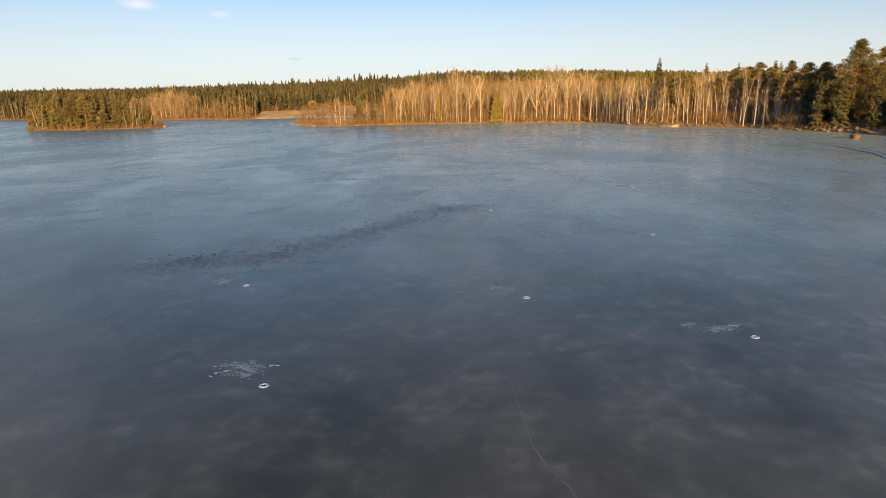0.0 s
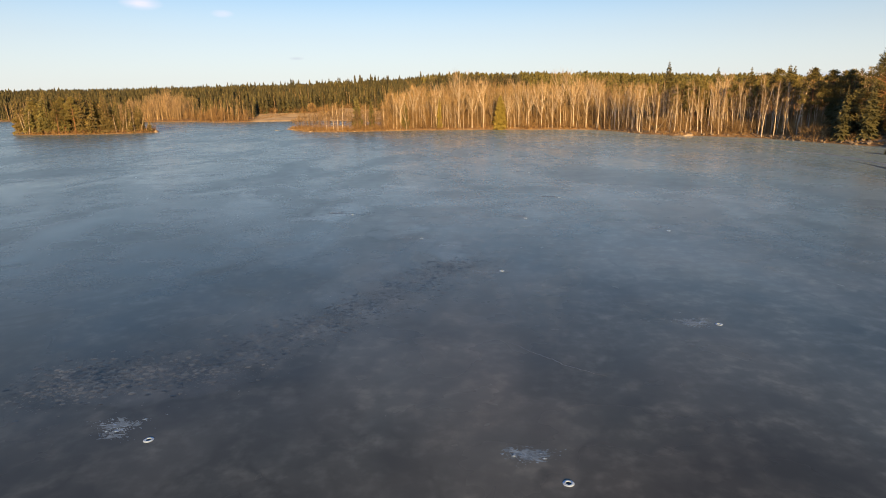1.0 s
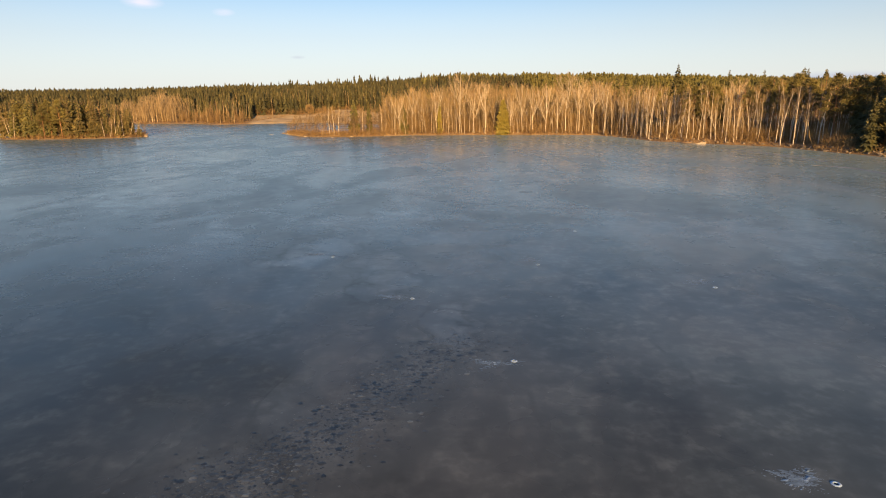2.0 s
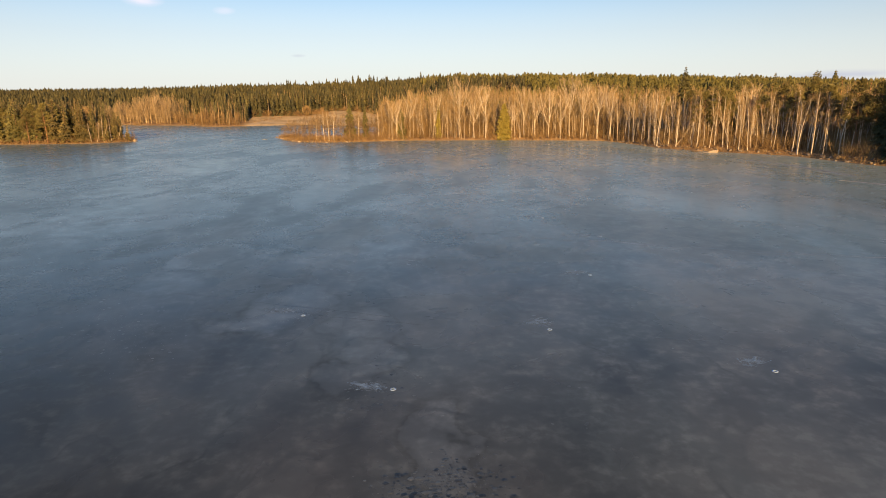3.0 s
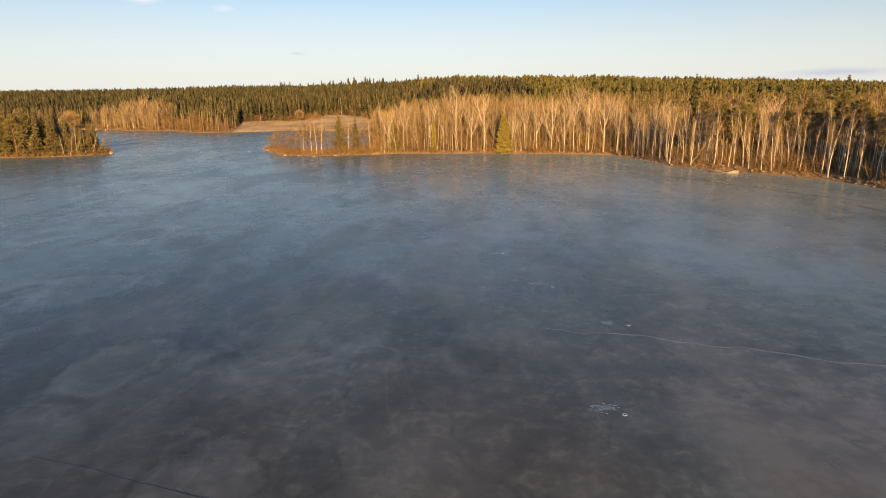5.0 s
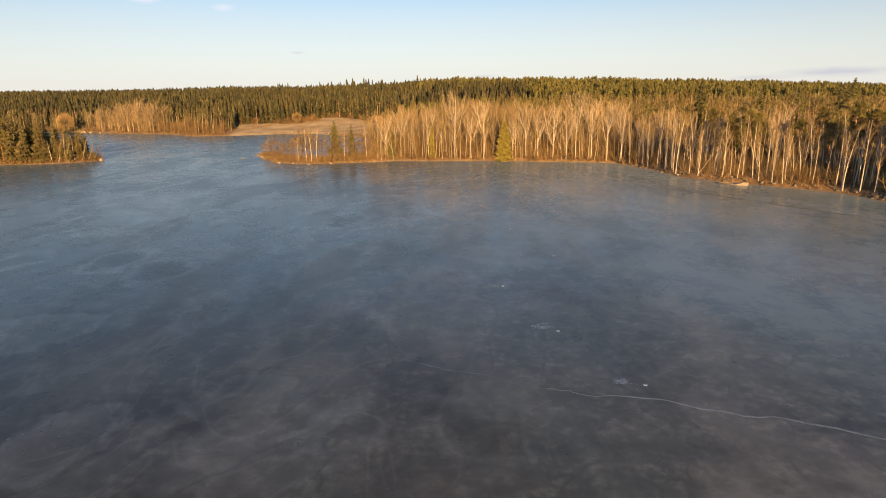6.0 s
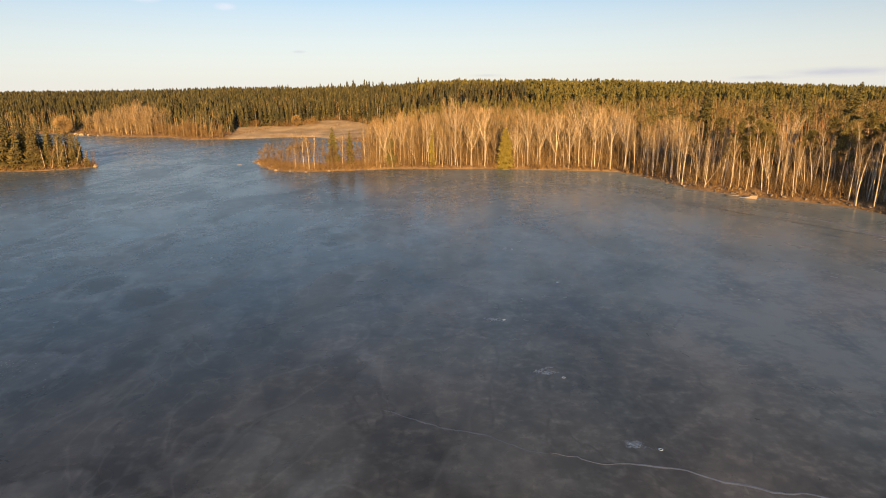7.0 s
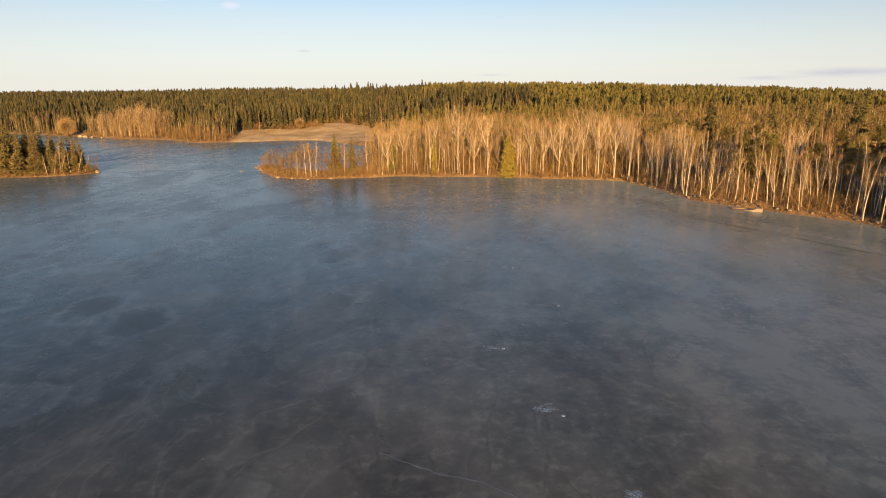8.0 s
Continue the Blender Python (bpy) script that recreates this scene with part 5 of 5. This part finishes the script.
# ---- belts of rough refrozen ice ----
def rough_ice(seed, line, spread, n, size):
    r = np.random.default_rng(seed)
    line = np.array(line, float)
    s = Soup()
    t = r.uniform(0, len(line) - 1, n)
    x = np.interp(t, range(len(line)), line[:, 0]) + r.normal(size=n) * spread
    y = np.interp(t, range(len(line)), line[:, 1]) + r.normal(size=n) * spread * 0.8
    for i in range(n):
        k, a, m = size * min(0.2, 0.026 + 0.032 * r.pareto(1.7)), r.uniform(0, 6.28), 5
        ring = [(x[i] + k * math.cos(a + j * 1.257) * r.uniform(0.5, 1.5), y[i] + k * math.sin(a + j * 1.257) * r.uniform(0.5, 1.2), 0.001) for j in range(m)]
        s.add(ring + [(x[i], y[i], 0.003 + k * 0.09)], [(j, (j + 1) % m, m) for j in range(m)])
    return s


for seed, line, spread, n in ((1, [(-17, 33), (-15.3, 34.3), (-11, 34.6), (-8.2, 39.6), (-5, 43.1), (-2, 48.5), (1, 53)], 1.25, 11000), (2, [(-4.5, 58), (-3.7, 60.5), (-2.4, 63)], 0.9, 400),
                              (3, [(-14, 72), (-11, 73), (-8, 71)], 1.4, 400), (4, [(-9, 89), (-8, 90.5)], 0.7, 120), (5, [(-43, 112), (-40, 110)], 1.8, 400), (6, [(-46, 63), (-40, 58), (-36, 50), (-31, 46)], 2.0, 700), (7, [(-27, 91), (-24, 90)], 1.3, 300), (8, [(-15, 94), (-12.5, 93)], 1.0, 120), (9, [(-20, 84), (-16, 80), (-12, 78)], 1.5, 400), (10, [(-30, 78), (-22, 70), (-20, 64)], 1.8, 400)):
    tagged(new("rough_ice", rough_ice(seed, line, spread, n, 0.8 if n > 5000 else 0.55).mesh("rough_ice", GREY_ICE)), "grey lumps of refrozen slush on the ice", "rough ice", kind="stuff")

# ---- stones ----
PALE_ROCK = surface("pale_granite", (0.26, 0.21, 0.15), (0.52, 0.43, 0.32), 0.9, 0.85, 0.5)


def stone(seed, rough=0.22, mat=STONE):
    bm = bmesh.new()
    bmesh.ops.create_icosphere(bm, subdivisions=2, radius=1.0)
    off = Vector((seed * 3.7, seed * 1.3, 0))
    for v in bm.verts:
        k = 1 + rough * noise.noise(v.co * 1.1 + off) * 2 + 0.1 * noise.noise(v.co * 3.1 + off)
        v.co = Vector((v.co.x * 1.15, v.co.y * 0.9, v.co.z * 0.7)) * k
    me = bpy.data.meshes.new("stone")
    bm.to_mesh(me)
    bm.free()
    me.materials.append(mat)
    return me


STONES = [stone(i) for i in range(6)]
PALE_STONES = [stone(20 + i, mat=PALE_ROCK) for i in range(6)]


def put_stone(name, x, y, z, size, which, label, category, group="", kinds=STONES):
    ob = new(name, kinds[which % 6])
    ob.location, ob.scale = (x, y, z), (size, size * 0.9, size)
    ob.rotation_euler = (0, 0, which * 1.7)
    return tagged(ob, label, category, group)


boulder = put_stone("boulder", 89.0, 133.5, 0.4, 1.1, 1, "rounded mossy brown boulder standing out of the ice", "boulder")
boulder.data = stone(11)
boulder.data.materials[0] = BOULDER_STONE
put_stone("rock", -138.0, 289.5, 0.3, 1.3, 3, "pale rock at the tip of the island", "rock", "", PALE_STONES)
for i, (x, y, size) in enumerate(((-286, 513, 1.6), (-270, 502, 1.2), (-279, 508, 1.4), (-259, 496, 1.0))):
    put_stone("rock", x, y, 0.5, size, i, "pale bare rock on the far shore", "rock", "rocks of the far shore", PALE_STONES)
slab = put_stone("ice_slab", -82.0, 292.0, 0.08, 0.6, 0, "low pale slab of ice frozen in off the point", "ice slab")
slab.data = stone(12)
slab.data.materials[0] = RIDGE_ICE
slab.scale = (0.9, 0.4, 0.22)
sp = spots_in(rng, 58, 112, 146, 262, 1.45, lambda x, y, d: (d > -0.5) & (d < 3.6) & (x > 62))
for i, (x, y, d) in enumerate(sp[rng.random(len(sp)) < 0.6]):
    put_stone("shore_stone", x, y, height([x], [y])[0] + 0.05, rng.uniform(0.16, 0.55) * (1.35 if y < 190 else 1.0), i, "grey granite stone on the bank", "stone", "stones along the bank")
sp = spots_in(rng, -84, -26, 264, 308, 2.0, lambda x, y, d: (d > -0.6) & (d < 0.9))
for i, (x, y, d) in enumerate(sp[rng.random(len(sp)) < 0.5]):
    put_stone("shore_stone", x, y, height([x], [y])[0] + 0.03, rng.uniform(0.18, 0.6), i, "pale stone at the edge of the point", "stone", "stones of the point", PALE_STONES)

# ---- dry grass along the water ----
def tuft(seed):
    r = np.random.default_rng(seed)
    s = Soup()
    n = 16
    base = np.concatenate([r.normal(size=(n, 2)) * 0.25, np.zeros((n, 1))], 1)
    tip = base + np.concatenate([r.normal(size=(n, 2)) * 0.22, r.uniform(0.4, 1.0, (n, 1))], 1)
    s.slivers(base, tip, r.uniform(0.05, 0.1, n), r)
    v, f = s.arrays()
    return v, f, np.zeros(len(f), int)


TUFTS = [tuft(i) for i in range(5)]
gp = np.concatenate([spots_in(rng, -84, 112, 140, 310, 1.3, lambda x, y, d: (d > -0.2) & (d < 3.0)), spots_in(rng, -205, -130, 268, 306, 1.6, lambda x, y, d: (d > -0.2) & (d < 2.5)),
                     spots_in(rng, -330, -40, 410, 545, 2.4, lambda x, y, d: (d > -0.3) & (d < 4))])
wood_stuff("shore_grass", TUFTS, gp, 0.4, 1.1, (STRAW,), "straw-coloured dry grass fringing the ice", category="grass")

# ---- driftwood and a fallen stem on the bank ----
def stem_mesh(name, line, radii, mat, sides=8):
    s = Soup()
    s.tube(line, radii, sides)
    a, b = np.array(line[0], float), np.array(line[-1], float)
    v, f = s.arrays()
    n = len(v)
    v = np.concatenate([v, [a], [b]])
    f = np.concatenate([f, [(n, (j + 1) % sides, j) for j in range(sides)], [(n + 1, n - sides + j, n - sides + (j + 1) % sides) for j in range(sides)]])
    return mesh_np(name, v, f, mat)


def wedge_rock(name, long, deep, high, mat):
    """A tilted slab of bedrock: thin at one end, broken off square at the other."""
    bm = bmesh.new()
    bmesh.ops.create_cube(bm, size=1.0)
    bmesh.ops.subdivide_edges(bm, edges=bm.edges[:], cuts=4, use_grid_fill=True)
    for v in bm.verts:
        u = v.co.x + 0.5
        rise = 0.12 + 0.88 * u**1.6 * (1 - 0.35 * max(0.0, u - 0.85) / 0.15)
        v.co = Vector((v.co.x * long, v.co.y * deep * (0.55 + 0.45 * u), (v.co.z + 0.5) * high * rise - 0.15))
        v.co += Vector((noise.noise(v.co * 1.3), noise.noise(v.co * 1.3 + Vector((5, 0, 0))), 0.8 * noise.noise(v.co * 1.6 + Vector((0, 7, 0))))) * 0.16
    me = bpy.data.meshes.new(name)
    bm.to_mesh(me)
    bm.free()
    me.materials.append(mat)
    return me


rock = new("rock_slab", wedge_rock("rock_slab", 3.8, 1.7, 1.3, PALE_ROCK))
rock.location, rock.rotation_euler = (75.6, 206.6, 0.0), (0, 0, radians(-33))
tagged(rock, "pale wedge-shaped granite slab at the ice edge", "rock")
log = new("driftwood_log", stem_mesh("driftwood_log", [(-1.8, 0.2, 0.18), (-0.8, 0.0, 0.2), (0.5, -0.1, 0.24), (1.7, 0.15, 0.3)], [0.12, 0.18, 0.16, 0.1], BROWN_BARK))
log.location = (72.6, 208.9, 0.05)
log.rotation_euler = (0, 0, radians(-38))
tagged(log, "dark waterlogged driftwood log at the ice edge", "log")
fallen = new("fallen_birch", stem_mesh("fallen_birch", [(0, 0, 0.0), (1.4, 0.6, 1.6), (3.0, 1.2, 3.6), (4.2, 1.6, 5.2)], [0.13, 0.12, 0.09, 0.05], BIRCH_BARK))
fallen.location = (71.5, 222.5, float(height([71.5], [222.5])[0]))
tagged(fallen, "leaning broken birch stem among the shore trees", "fallen tree")

# ---- the pole railing by the water ----
def pole(a, b, r):
    return stem_mesh("pole", [a, tuple((np.array(a) + np.array(b)) / 2 + 0.02), b], [r, r * 0.95, r * 0.85], DRIFTWOOD, 7)


railing = new("pole_railing")
RAIL = [(104.5, 162.5), (109.0, 158.2), (112.0, 156.5)]
base = [max(0.0, float(z)) for z in height([p[0] for p in RAIL], [p[1] for p in RAIL])]
for (x, y), z in zip(RAIL, base):
    part("post", pole((x, y, z - 0.2), (x, y, max(z + 0.5, 2.2)), 0.08), railing)
for (a, za), (b, zb) in zip(zip(RAIL, base), zip(RAIL[1:], base[1:])):
    part("rail", pole((*a, max(za + 0.4, 1.95)), (*b, max(zb + 0.4, 1.95)), 0.06), railing)
tagged(railing, "weathered grey pole railing on the stony bank", "railing")

# ---- the round willow on the far shore ----
def willow_soups(seed, tall, stems, twigs):
    """Many stems that fan out from one stool into a round head of fine twigs."""
    r = np.random.default_rng(seed)
    wood, crown = Soup(), Soup()
    out = r.normal(size=(stems, 3))
    out[:, 2] = np.abs(out[:, 2]) + 0.25
    out /= np.linalg.norm(out, axis=1)[:, None]
    ends = out * np.array([0.44, 0.44, 0.5]) * tall + np.array([0, 0, 0.45 * tall])
    for e in ends:
        wood.tube([(0, 0, -0.2), (e[0] * 0.35, e[1] * 0.35, e[2] * 0.4), (e[0] * 0.8, e[1] * 0.8, e[2] * 0.85)], [0.1, 0.07, 0.02], 4)
    way = r.normal(size=(twigs, 3))
    way /= np.linalg.norm(way, axis=1)[:, None]
    base = way * np.array([0.4, 0.4, 0.42]) * tall * r.uniform(0.5, 0.95, (twigs, 1)) + np.array([0, 0, 0.52 * tall])
    crown.slivers(base, base + (way + r.normal(size=(twigs, 3)) * 0.35) * tall * r.uniform(0.06, 0.12, (twigs, 1)), r.uniform(0.06, 0.13, twigs), r)
    return wood, crown


willow = [model_tree("willow", *willow_soups(400, 11.0, 26, 4200), BROWN_BARK, TWIGS, "dense round head of brown twigs")]
plant(willow, [(-299, 519, 0.3, 1.45, 0), (-115.6, 509.5, 1.3, 0.8, 0)], "round bare brown willow near the far shore", "willow tree", "willows")

mp = spots_in(rng, -165, -42, 428, 540, 4.2, lambda x, y, d: (d > 2) & (meadow(x, y) > 0.3))
wood_stuff("meadow_grass", TUFTS, mp, 0.4, 1.2, (STRAW,), "tussocks of dry grass on the meadow", wide=(1.2, 2.2), category="grass")
